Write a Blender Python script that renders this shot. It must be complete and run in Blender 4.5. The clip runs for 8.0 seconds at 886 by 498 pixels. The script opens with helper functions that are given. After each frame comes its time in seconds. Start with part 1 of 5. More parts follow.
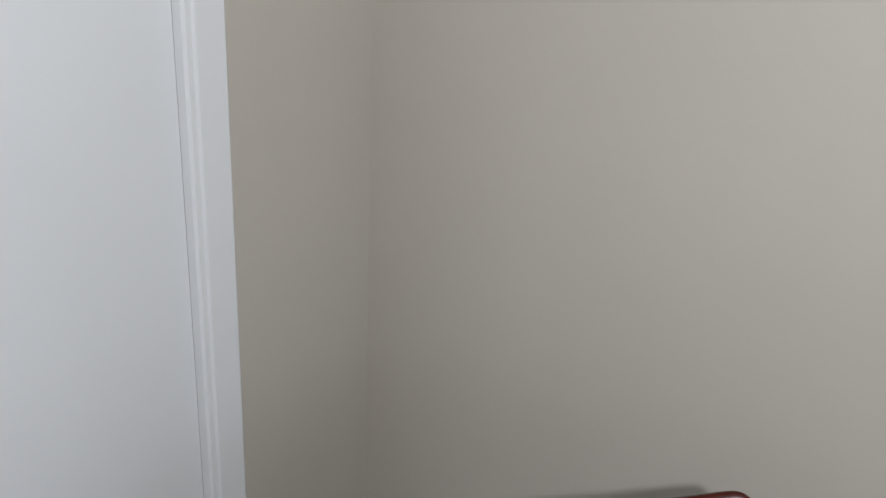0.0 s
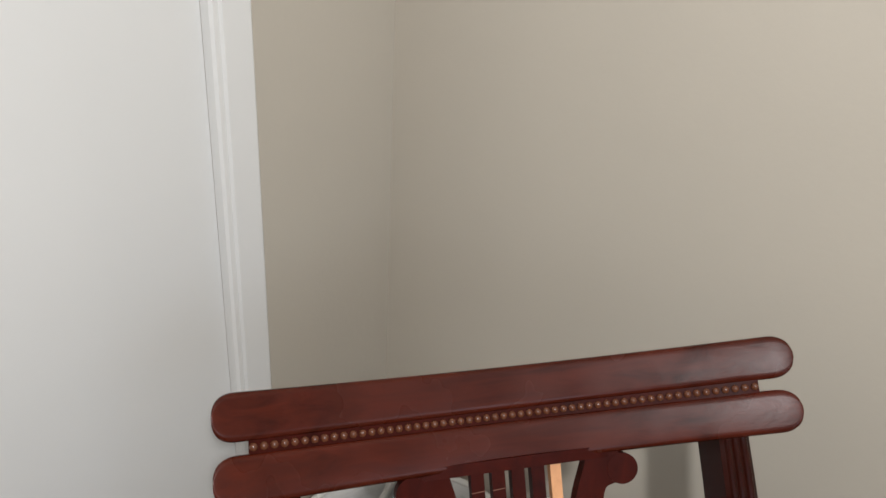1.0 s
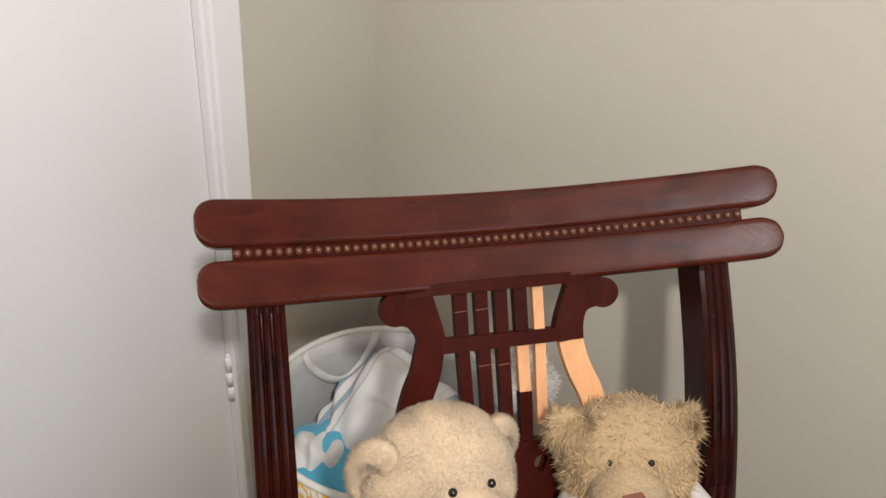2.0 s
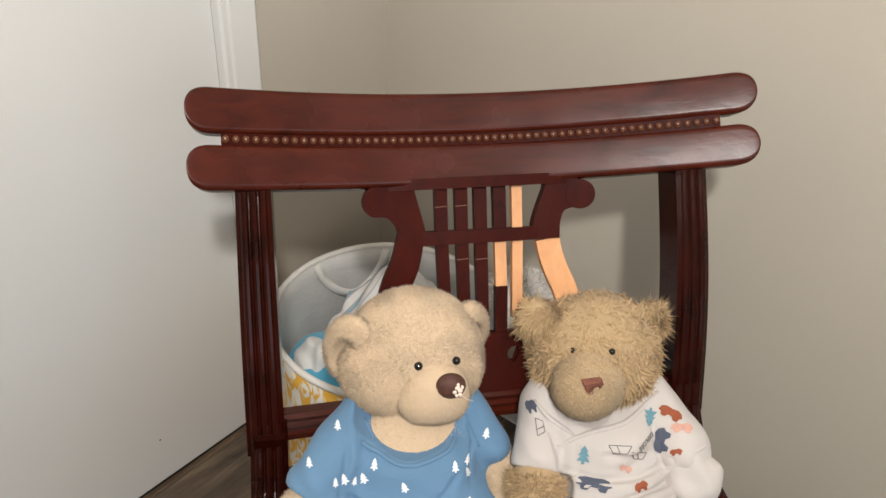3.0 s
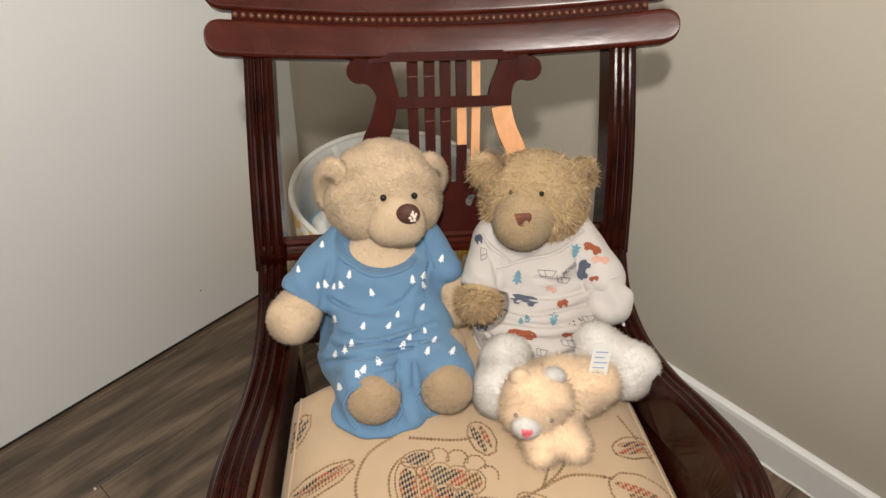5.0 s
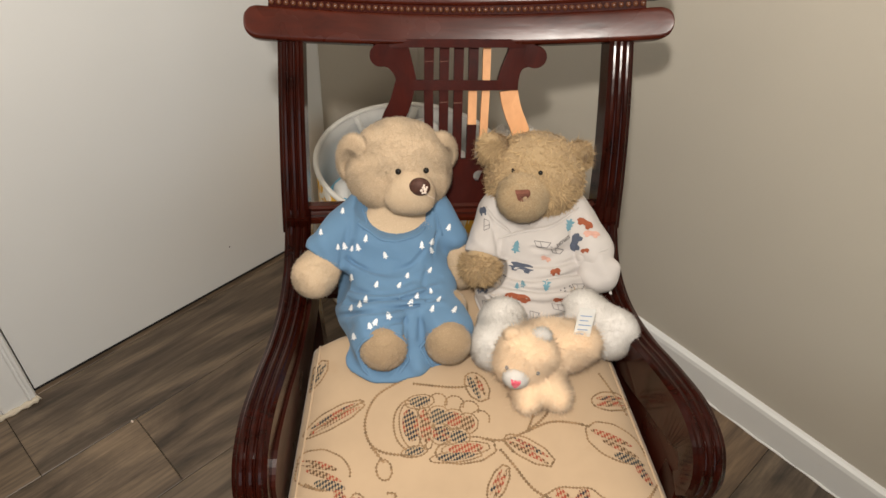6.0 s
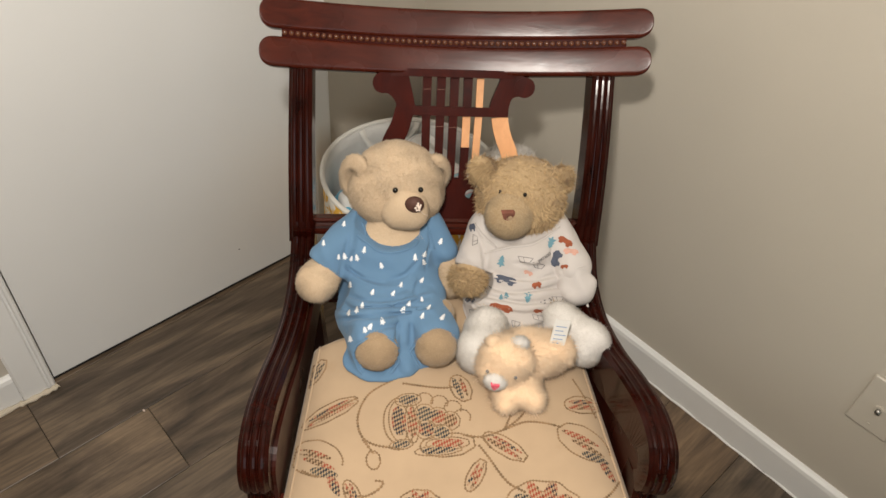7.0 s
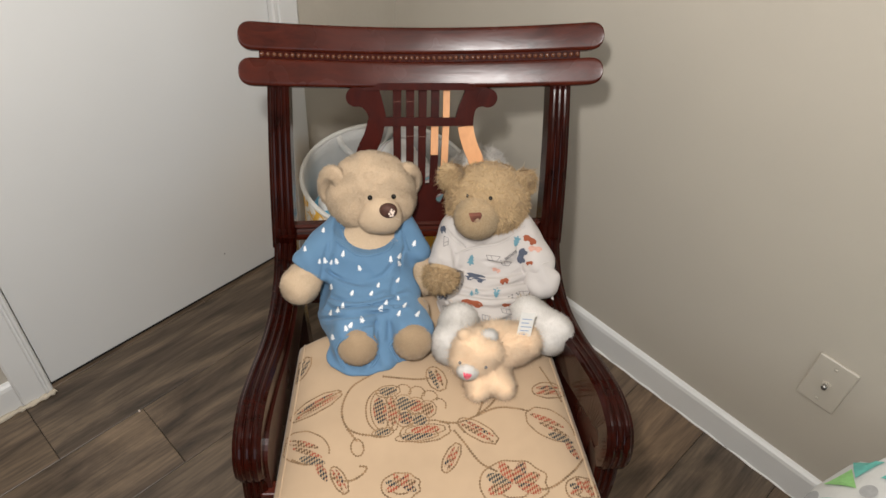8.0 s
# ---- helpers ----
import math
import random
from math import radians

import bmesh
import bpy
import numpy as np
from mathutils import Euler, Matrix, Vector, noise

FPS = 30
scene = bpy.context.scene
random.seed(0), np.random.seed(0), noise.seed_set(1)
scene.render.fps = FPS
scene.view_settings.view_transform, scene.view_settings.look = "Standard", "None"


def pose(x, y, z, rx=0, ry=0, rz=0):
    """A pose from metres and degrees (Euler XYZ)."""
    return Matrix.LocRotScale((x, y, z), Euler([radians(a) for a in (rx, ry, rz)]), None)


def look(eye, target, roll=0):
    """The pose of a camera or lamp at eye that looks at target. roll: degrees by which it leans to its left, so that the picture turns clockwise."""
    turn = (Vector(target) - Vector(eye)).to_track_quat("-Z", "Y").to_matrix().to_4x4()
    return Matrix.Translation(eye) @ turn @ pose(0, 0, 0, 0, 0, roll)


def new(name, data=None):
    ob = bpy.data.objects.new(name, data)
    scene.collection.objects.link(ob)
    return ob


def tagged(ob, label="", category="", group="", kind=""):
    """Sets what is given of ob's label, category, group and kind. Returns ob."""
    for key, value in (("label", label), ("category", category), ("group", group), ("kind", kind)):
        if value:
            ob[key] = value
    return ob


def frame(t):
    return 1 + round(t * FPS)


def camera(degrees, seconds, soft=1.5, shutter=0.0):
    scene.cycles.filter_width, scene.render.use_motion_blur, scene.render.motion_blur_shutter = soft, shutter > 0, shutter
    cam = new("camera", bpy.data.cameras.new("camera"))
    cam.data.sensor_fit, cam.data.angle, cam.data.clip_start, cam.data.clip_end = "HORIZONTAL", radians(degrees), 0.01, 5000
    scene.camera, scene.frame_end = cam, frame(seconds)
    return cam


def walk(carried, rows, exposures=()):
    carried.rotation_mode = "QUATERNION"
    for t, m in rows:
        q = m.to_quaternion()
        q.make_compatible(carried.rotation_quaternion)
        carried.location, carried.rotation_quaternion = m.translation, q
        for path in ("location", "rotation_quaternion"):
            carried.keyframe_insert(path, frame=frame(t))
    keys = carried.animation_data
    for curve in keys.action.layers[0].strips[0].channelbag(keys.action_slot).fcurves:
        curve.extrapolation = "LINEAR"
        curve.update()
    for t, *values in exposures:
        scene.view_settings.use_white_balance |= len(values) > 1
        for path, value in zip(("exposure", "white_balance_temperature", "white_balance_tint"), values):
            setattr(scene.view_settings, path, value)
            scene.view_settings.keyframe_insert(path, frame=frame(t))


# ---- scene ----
cam = camera(61.6, 8.0)
METRES, EYE, TILT, LEAN, TURN = 1.0, 0.0, 0.0, 0.0, 0.0
PATH = [
    (0, (0.716, -0.865, 1.309), (-0.325, 0.705, 0.650), 3.1),
    (0.2, (0.734, -0.855, 1.281), (-0.358, 0.676, 0.617), 2.4),
    (0.5, (0.719, -0.841, 1.263), (-0.361, 0.639, 0.485), 3.2),
    (1, (0.717, -0.873, 1.208), (-0.32, 0.616, 0.374), 3.3),
    (1.5, (0.729, -0.888, 1.163), (-0.25, 0.584, 0.227), 4.1),
    (2, (0.74, -0.899, 1.127), (-0.187, 0.536, 0.087), 5.0),
    (3.5, (0.889, -0.918, 1.105), (-0.122, 0.331, -0.086), 3.9),
    (4, (0.94, -0.944, 1.113), (-0.091, 0.263, -0.104), 2.9),
    (4.5, (0.987, -0.966, 1.129), (-0.029, 0.199, -0.141), 2.9),
    (5, (1.03, -0.985, 1.155), (0.038, 0.137, -0.17), 3.2),
    (5.2, (1.044, -0.995, 1.17), (0.069, 0.108, -0.184), 3.7),
    (6.5, (1.116, -1.043, 1.271), (0.127, -0.015, -0.131), 4.8),
    (7, (1.142, -1.054, 1.311), (0.149, -0.025, -0.088), 5.4),
    (7.5, (1.166, -1.066, 1.344), (0.197, -0.027, -0.062), 5.4),
    (8, (1.187, -1.078, 1.381), (0.236, -0.029, -0.03), 4.8),
]
LIGHTNESS = [(0.0, -0.2, 5600, 10), (0.5, 0.05, 5900, 10), (1.0, 0.19, 6100, 10), (2.0, 0.48, 6300, 10), (3.5, 0.48, 6500, 10), (5.0, 0.36, 6650, 10), (6.5, 0.30, 6850, 10), (7.2, 0.27, 6750, 10), (8.0, 0.26, 6350, 10)]
walk(cam, [(t, look(eye, target, roll)) for t, eye, target, roll in PATH], LIGHTNESS)

# ---- world, lamps ----
world = bpy.data.worlds.new("room_air")
scene.world = world
world.use_nodes = True
sky = world.node_tree.nodes.new("ShaderNodeTexSky")
sky.sky_type, sky.sun_disc = "NISHITA", False
sky.sun_elevation, sky.sun_rotation = radians(35), radians(200)
world.node_tree.links.new(sky.outputs[0], world.node_tree.nodes["Background"].inputs[0])
world.node_tree.nodes["Background"].inputs[1].default_value = 0.1


def lamp(name, kind, m, energy, colour, size):
    data = bpy.data.lights.new(name, kind)
    data.energy, data.color = energy, colour
    if kind == "AREA":
        data.shape, data.size, data.size_y = "RECTANGLE", size[0], size[1]
    else:
        data.shadow_soft_size = size
    ob = new(name, data)
    ob.matrix_world = m
    return ob


# the small bright torch lamp held over the chair, and the daylight of the window across the room
lamp("torch_lamp", "POINT", pose(1.08, -1.13, 1.58), 43.0, (1.0, 0.965, 0.915), 0.035)
lamp("window_daylight", "AREA", look((3.06, -1.55, 1.5), (0, -1.2, 1.1)), 8.0, (0.88, 0.94, 1.0), (1.3, 1.2))

# ---- materials ----


def nodes_of(name):
    m = bpy.data.materials.new(name)
    m.use_nodes = True
    nt = m.node_tree
    return m, nt, nt.nodes["Principled BSDF"]


def add(nt, kind, **values):
    n = nt.nodes.new(kind)
    for k, v in values.items():
        n.inputs[k.replace("_", " ")].default_value = v
    return n


def ramp(nt, src, stops):
    r = nt.nodes.new("ShaderNodeValToRGB")
    while len(r.color_ramp.elements) < len(stops):
        r.color_ramp.elements.new(0.5)
    for e, (p, c) in zip(r.color_ramp.elements, stops):
        e.position, e.color = p, (*c, 1)
    nt.links.new(src, r.inputs[0])
    return r.outputs[0]


def coords(nt, scale=(1, 1, 1), kind="Object"):
    c = nt.nodes.new("ShaderNodeTexCoord")
    m = nt.nodes.new("ShaderNodeMapping")
    m.inputs["Scale"].default_value = scale
    nt.links.new(c.outputs[kind], m.inputs[0])
    return m.outputs[0]


def noise_tex(nt, vec, scale, detail=4.0, rough=0.55, distort=0.0):
    n = add(nt, "ShaderNodeTexNoise", Scale=scale, Detail=detail, Roughness=rough, Distortion=distort)
    nt.links.new(vec, n.inputs["Vector"])
    return n.outputs["Fac"]


def mix(nt, fac, a, b, blend="MIX"):
    n = nt.nodes.new("ShaderNodeMix")
    n.data_type, n.blend_type = "RGBA", blend
    for sock, v in ((n.inputs[0], fac), (n.inputs[6], a), (n.inputs[7], b)):
        if isinstance(v, bpy.types.NodeSocket):
            nt.links.new(v, sock)
        else:
            sock.default_value = v if isinstance(v, float) else (*v, 1)
    return n.outputs[2]


def bump(nt, bsdf, height, strength, distance):
    n = add(nt, "ShaderNodeBump", Strength=strength, Distance=distance)
    nt.links.new(height, n.inputs["Height"])
    nt.links.new(n.outputs[0], bsdf.inputs["Normal"])


def paint(name, colour, rough, wear=0.06, relief=0.0006, scale=160.0, spots=None):
    m, nt, b = nodes_of(name)
    v = coords(nt)
    big = noise_tex(nt, v, 2.3, 3)
    fine = noise_tex(nt, v, scale, 3)
    dark = tuple(c * (1 - wear) for c in colour)
    light = tuple(min(1, c * (1 + wear)) for c in colour)
    col = ramp(nt, big, [(0.3, dark), (0.7, light)])
    if spots:
        s = noise_tex(nt, v, 38.0, 5, 0.7)
        col = mix(nt, ramp(nt, s, [(0.68, (0, 0, 0)), (0.8, (0.35, 0.35, 0.35))]), col, spots)
    nt.links.new(col, b.inputs["Base Color"])
    b.inputs["Roughness"].default_value = rough
    bump(nt, b, fine, 0.25, relief)
    return m


def wood_finish(name, dark, light, rough, coat, grain_axis=0, scale=1.0, gloss=0.3):
    """Stained wood: long grain along one axis of the part, pores and small scuffs."""
    m, nt, b = nodes_of(name)
    s = [60.0 * scale] * 3
    s[grain_axis] = 5.0 * scale
    v = coords(nt, tuple(s))
    grain = noise_tex(nt, v, 1.0, 6, 0.62, 0.6)
    cloud = noise_tex(nt, coords(nt), 9.0, 3)
    col = ramp(nt, grain, [(0.3, dark), (0.72, light)])
    col = mix(nt, ramp(nt, cloud, [(0.35, (0.0, 0.0, 0.0)), (0.75, (0.5, 0.5, 0.5))]), col, tuple(c * 1.3 for c in light))
    scuff = noise_tex(nt, coords(nt, (1, 1, 1)), 190.0, 2, 0.8)
    col = mix(nt, ramp(nt, scuff, [(0.76, (0, 0, 0)), (0.82, (0.35, 0.35, 0.35))]), col, (0.16, 0.07, 0.04))
    nt.links.new(col, b.inputs["Base Color"])
    rr = ramp(nt, cloud, [(0.3, (rough * 0.8,) * 3), (0.8, (min(1, rough * 1.5),) * 3)])
    nt.links.new(rr, b.inputs["Roughness"])
    b.inputs["Coat Weight"].default_value = coat
    b.inputs["Specular IOR Level"].default_value = gloss
    b.inputs["Coat Roughness"].default_value = 0.2
    bump(nt, b, grain, 0.22, 0.0010)
    return m


def cloth(name, colour, rough=0.9, weave=1400.0, stain=None, sheen=0.15, folds=0.0):
    m, nt, b = nodes_of(name)
    v = coords(nt)
    big = noise_tex(nt, v, 14.0, 4)
    fine = noise_tex(nt, v, weave, 2)
    col = ramp(nt, big, [(0.3, tuple(c * 0.93 for c in colour)), (0.72, tuple(min(1, c * 1.05) for c in colour))])
    if stain:
        st = noise_tex(nt, v, 30.0, 3, 0.5)
        col = mix(nt, ramp(nt, st, [(0.66, (0, 0, 0)), (0.78, (0.4, 0.4, 0.4))]), col, stain)
    nt.links.new(col, b.inputs["Base Color"])
    b.inputs["Roughness"].default_value = rough
    b.inputs["Sheen Weight"].default_value = sheen
    if folds:
        w = noise_tex(nt, coords(nt, (1, 1, 2.6)), 34.0, 3, 0.5, 0.8)
        mx = nt.nodes.new("ShaderNodeMath")
        mx.operation = "MULTIPLY_ADD"
        nt.links.new(fine, mx.inputs[0])
        mx.inputs[1].default_value = 0.05
        nt.links.new(w, mx.inputs[2])
        bump(nt, b, mx.outputs[0], 0.5, folds)
    else:
        bump(nt, b, fine, 0.3, 0.0005)
    return m


def fur_finish(name, dark, light, sheen=0.3):
    m, nt, b = nodes_of(name)
    g = nt.nodes.new("ShaderNodeNewGeometry")
    isle = ramp(nt, g.outputs["Random Per Island"], [(0.0, dark), (1.0, light)])
    big = noise_tex(nt, coords(nt), 40.0, 3)
    col = mix(nt, ramp(nt, big, [(0.35, (0, 0, 0)), (0.7, (0.45, 0.45, 0.45))]), isle, tuple((d + l) * 0.5 * 0.9 for d, l in zip(dark, light)))
    nt.links.new(col, b.inputs["Base Color"])
    b.inputs["Roughness"].default_value = 0.85
    b.inputs["Sheen Weight"].default_value = sheen
    return m


def plain(name, colour, rough=0.5, metal=0.0, vary=0.1):
    m, nt, b = nodes_of(name)
    n = noise_tex(nt, coords(nt), 120.0, 4)
    nt.links.new(ramp(nt, n, [(0.3, tuple(c * (1 - vary) for c in colour)), (0.7, tuple(min(1, c * (1 + vary)) for c in colour))]), b.inputs["Base Color"])
    b.inputs["Roughness"].default_value, b.inputs["Metallic"].default_value = rough, metal
    return m


WALL = paint("warm_grey_wall_paint", (0.50, 0.455, 0.385), 0.62, 0.03, 0.0012, 95.0)
CEILING = paint("ceiling_paint", (0.78, 0.77, 0.74), 0.9, 0.03)
TRIM = paint("white_trim_paint", (0.74, 0.735, 0.72), 0.38, 0.04, 0.0005, 120.0, (0.42, 0.34, 0.24))
DOOR = paint("white_door_paint", (0.72, 0.715, 0.70), 0.45, 0.025, 0.0004, 60.0)
CAULK = paint("stained_caulk", (0.55, 0.48, 0.38), 0.8, 0.25, 0.002, 80.0, (0.75, 0.72, 0.66))
DARK = plain("dark_gap", (0.012, 0.011, 0.01), 0.9)
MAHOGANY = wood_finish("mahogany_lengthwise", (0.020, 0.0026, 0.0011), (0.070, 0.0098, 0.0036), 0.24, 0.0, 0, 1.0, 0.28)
# same mahogany, colour lowered against bounced light so posts and legs stay near-black
MAHOGANY_UP = wood_finish("mahogany_upright_darkened", (0.006, 0.0008, 0.0004), (0.026, 0.0034, 0.0016), 0.15, 0.0, 2, 1.0, 0.16)
MAHOGANY_DEEP = wood_finish("mahogany_fretwork", (0.018, 0.0015, 0.0005), (0.046, 0.0042, 0.0014), 0.45, 0.0, 2, 1.0, 0.08)
MAHOGANY_SIDE = wood_finish("mahogany_side_board", (0.012, 0.0020, 0.0012), (0.040, 0.0070, 0.0036), 0.3, 0.0, 1, 1.0, 0.2)
RAW = wood_finish("raw_pale_wood", (0.56, 0.27, 0.125), (0.70, 0.36, 0.175), 0.6, 0.0, 2, 1.6)
SEAT_CLOTH = cloth("beige_upholstery", (0.47, 0.335, 0.215), 0.92, 1500.0, (0.42, 0.28, 0.165))
BLUE_KNIT = cloth("blue_jersey", (0.112, 0.218, 0.350), 0.9, 1700.0, None, 0.08, 0.0016)
WHITE_KNIT = cloth("white_jersey", (0.53, 0.488, 0.462), 0.9, 1700.0, None, 0.08, 0.0016)
WHITE_CLOTH = cloth("white_cotton", (0.74, 0.73, 0.71), 0.95, 1200.0, None, 0.2, 0.004)
GREY_MESH = cloth("grey_lining", (0.62, 0.61, 0.59), 0.9, 900.0, None, 0.1, 0.003)
TAPE = cloth("white_tape", (0.72, 0.70, 0.66), 0.9, 900.0)
BLUE_CLOTH = cloth("bright_blue_cloth", (0.10, 0.42, 0.62), 0.9, 900.0, None, 0.2, 0.003)
PURPLE = cloth("lilac_cloth", (0.30, 0.27, 0.48), 0.9, 900.0)
PLUSH_CREAM = fur_finish("cream_plush", (0.50, 0.37, 0.245), (0.68, 0.53, 0.37), 0.10)
PLUSH_SKIN = cloth("cream_short_pile", (0.58, 0.44, 0.30), 0.95, 900.0, None, 0.15)
PAD_SKIN = cloth("tan_short_pile", (0.36, 0.25, 0.15), 0.95, 700.0, None, 0.4, 0.002)
PLUSH_TAN = fur_finish("shaggy_tan_plush", (0.34, 0.225, 0.11), (0.58, 0.41, 0.225), 0.12)
TAN_SKIN = cloth("tan_pile", (0.42, 0.295, 0.165), 0.95, 800.0, None, 0.15, 0.002)
PLUSH_WHITE = fur_finish("white_plush", (0.62, 0.58, 0.54), (0.80, 0.76, 0.71), 0.10)
WHITE_SKIN = cloth("white_pile", (0.72, 0.68, 0.64), 0.95, 800.0, None, 0.15)
PLUSH_PEACH = fur_finish("peach_plush", (0.90, 0.65, 0.43), (0.95, 0.74, 0.53), 0.12)
PEACH_SKIN = cloth("peach_pile", (0.90, 0.65, 0.43), 0.95, 800.0, None, 0.15)
BROWN_STITCH = plain("brown_nose_cloth", (0.075, 0.028, 0.018), 0.7, 0.0, 0.3)
RUST_STITCH = plain("worn_rust_nose", (0.20, 0.07, 0.045), 0.8, 0.0, 0.5)
PINK_STITCH = plain("pink_nose", (0.75, 0.10, 0.16), 0.7)
WORN = plain("worn_white_backing", (0.72, 0.60, 0.52), 0.9, 0.0, 0.2)
BLACK = plain("black_bead", (0.008, 0.007, 0.006), 0.12)
INK_WHITE = plain("white_print", (0.80, 0.82, 0.84), 0.85)
INK_NAVY = plain("navy_print", (0.075, 0.088, 0.125), 0.85)
INK_RUST = plain("rust_print", (0.29, 0.075, 0.032), 0.85)
INK_TEAL = plain("teal_print", (0.13, 0.27, 0.33), 0.85)
INK_PINK = plain("faded_pink_print", (0.60, 0.34, 0.27), 0.85)
INK_GREY = plain("grey_print", (0.17, 0.16, 0.16), 0.85)
INK_BLUE = plain("blue_print", (0.20, 0.30, 0.5), 0.85)
PLATE = paint("painted_plate", (0.50, 0.455, 0.385), 0.42, 0.03)
CRACK = plain("glued_crack", (0.15, 0.055, 0.03), 0.6)
# lighter golden brown: the beads' brassy highlight is put into the colour
BEAD_WOOD = wood_finish("highlit_bead_wood", (0.05, 0.012, 0.006), (0.14, 0.05, 0.024), 0.22, 0.0, 0, 1.0, 0.5)
STEEL = plain("dull_steel", (0.35, 0.34, 0.32), 0.35, 0.9)


def plank_finish():
    m, nt, b = nodes_of("grey_brown_vinyl_plank")
    oi = nt.nodes.new("ShaderNodeObjectInfo")
    c = nt.nodes.new("ShaderNodeTexCoord")
    shift = nt.nodes.new("ShaderNodeVectorMath")
    shift.operation = "MULTIPLY_ADD"
    comb = nt.nodes.new("ShaderNodeCombineXYZ")
    for i in range(3):
        nt.links.new(oi.outputs["Random"], comb.inputs[i])
    nt.links.new(comb.outputs[0], shift.inputs[0])
    shift.inputs[1].default_value = (7.0, 13.0, 3.0)
    nt.links.new(c.outputs["Object"], shift.inputs[2])
    mp = nt.nodes.new("ShaderNodeMapping")
    mp.inputs["Scale"].default_value = (8.0, 1.9, 1.0)
    nt.links.new(shift.outputs[0], mp.inputs[0])
    rings = noise_tex(nt, mp.outputs[0], 1.1, 6, 0.62, 2.2)
    wv = add(nt, "ShaderNodeTexWave", Scale=0.6, Distortion=18.0, Detail=5.0)
    nt.links.new(mp.outputs[0], wv.inputs["Vector"])
    mp2 = nt.nodes.new("ShaderNodeMapping")
    mp2.inputs["Scale"].default_value = (190.0, 9.0, 1.0)
    nt.links.new(shift.outputs[0], mp2.inputs[0])
    streak = noise_tex(nt, mp2.outputs[0], 1.0, 5, 0.6, 0.3)
    col = ramp(nt, rings, [(0.33, (0.060, 0.043, 0.030)), (0.5, (0.175, 0.130, 0.094)), (0.67, (0.33, 0.245, 0.17))])
    col = mix(nt, 0.30, col, ramp(nt, wv.outputs["Fac"], [(0.25, (0.075, 0.054, 0.038)), (0.75, (0.26, 0.195, 0.138))]))
    col = mix(nt, 0.55, col, ramp(nt, streak, [(0.32, (0.36, 0.36, 0.36)), (0.62, (1.1, 1.1, 1.1))]), "MULTIPLY")
    tone = ramp(nt, oi.outputs["Random"], [(0.0, (0.60, 0.58, 0.55)), (0.6, (0.72, 0.68, 0.63)), (1.0, (0.90, 0.80, 0.69))])
    col = mix(nt, 1.0, col, tone, "MULTIPLY")
    nt.links.new(col, b.inputs["Base Color"])
    nt.links.new(ramp(nt, streak, [(0.2, (0.5,) * 3), (0.8, (0.36,) * 3)]), b.inputs["Roughness"])
    bump(nt, b, streak, 0.3, 0.0006)
    return m


def thread_finish(name, a, b_col, c_col, scale):
    """Woven fill of an embroidered motif: rows of coloured stitches over tan."""
    m, nt, b = nodes_of(name)
    v = coords(nt)
    slant = nt.nodes.new("ShaderNodeMapping")
    slant.inputs["Rotation"].default_value = (0.0, 0.0, 0.5)
    slant.inputs["Scale"].default_value = (1.45, 0.75, 0.02)
    nt.links.new(v, slant.inputs[0])
    ch = add(nt, "ShaderNodeTexChecker", Scale=scale)
    nt.links.new(slant.outputs[0], ch.inputs["Vector"])
    zone = noise_tex(nt, v, 75.0, 1)
    col = mix(nt, ramp(nt, zone, [(0.47, (0, 0, 0)), (0.53, (1, 1, 1))]), a, b_col)
    col = mix(nt, ch.outputs["Fac"], col, c_col)
    nt.links.new(col, b.inputs["Base Color"])
    b.inputs["Roughness"].default_value = 0.9
    bump(nt, b, ch.outputs["Fac"], 0.5, 0.0006)
    return m


PLANK = plank_finish()
THREAD_A = thread_finish("red_navy_stitches", (0.012, 0.018, 0.028), (0.30, 0.06, 0.03), (0.40, 0.27, 0.16), 300.0)
THREAD_B = thread_finish("red_tan_stitches", (0.32, 0.06, 0.03), (0.12, 0.065, 0.03), (0.42, 0.28, 0.17), 280.0)
THREAD_C = thread_finish("navy_stitches", (0.012, 0.020, 0.030), (0.04, 0.045, 0.045), (0.40, 0.28, 0.17), 300.0)
VINE = plain("tan_chain_stitch", (0.25, 0.155, 0.08), 0.9, 0.0, 0.45)


def yellow_pattern():
    m, nt, b = nodes_of("yellow_pattern_cloth")
    v = coords(nt, (1, 1, 0.5))
    n = noise_tex(nt, v, 42.0, 2, 0.5, 1.5)
    col = ramp(nt, n, [(0.46, (0.74, 0.72, 0.66)), (0.52, (0.72, 0.40, 0.05))])
    nt.links.new(col, b.inputs["Base Color"])
    b.inputs["Roughness"].default_value = 0.9
    bump(nt, b, noise_tex(nt, coords(nt), 900.0, 2), 0.3, 0.0006)
    return m


YELLOW_CLOTH = yellow_pattern()


def striped_cloth():
    m, nt, b = nodes_of("striped_receiving_cloth")
    v = coords(nt)
    wv = add(nt, "ShaderNodeTexWave", Scale=14.0, Distortion=0.6)
    nt.links.new(v, wv.inputs["Vector"])
    band = add(nt, "ShaderNodeTexWave", Scale=1.6, Distortion=0.4)
    nt.links.new(v, band.inputs["Vector"])
    stripes = ramp(nt, wv.outputs["Fac"], [(0.0, (0.72, 0.71, 0.70)), (0.55, (0.72, 0.71, 0.70)), (0.66, (0.62, 0.28, 0.32)), (0.86, (0.25, 0.42, 0.48))])
    col = mix(nt, ramp(nt, band.outputs["Fac"], [(0.62, (0, 0, 0)), (0.7, (1, 1, 1))]), (0.74, 0.73, 0.72), stripes)
    nt.links.new(col, b.inputs["Base Color"])
    b.inputs["Roughness"].default_value = 0.95
    bump(nt, b, noise_tex(nt, v, 60.0, 4), 0.5, 0.003)
    return m


STRIPED = striped_cloth()

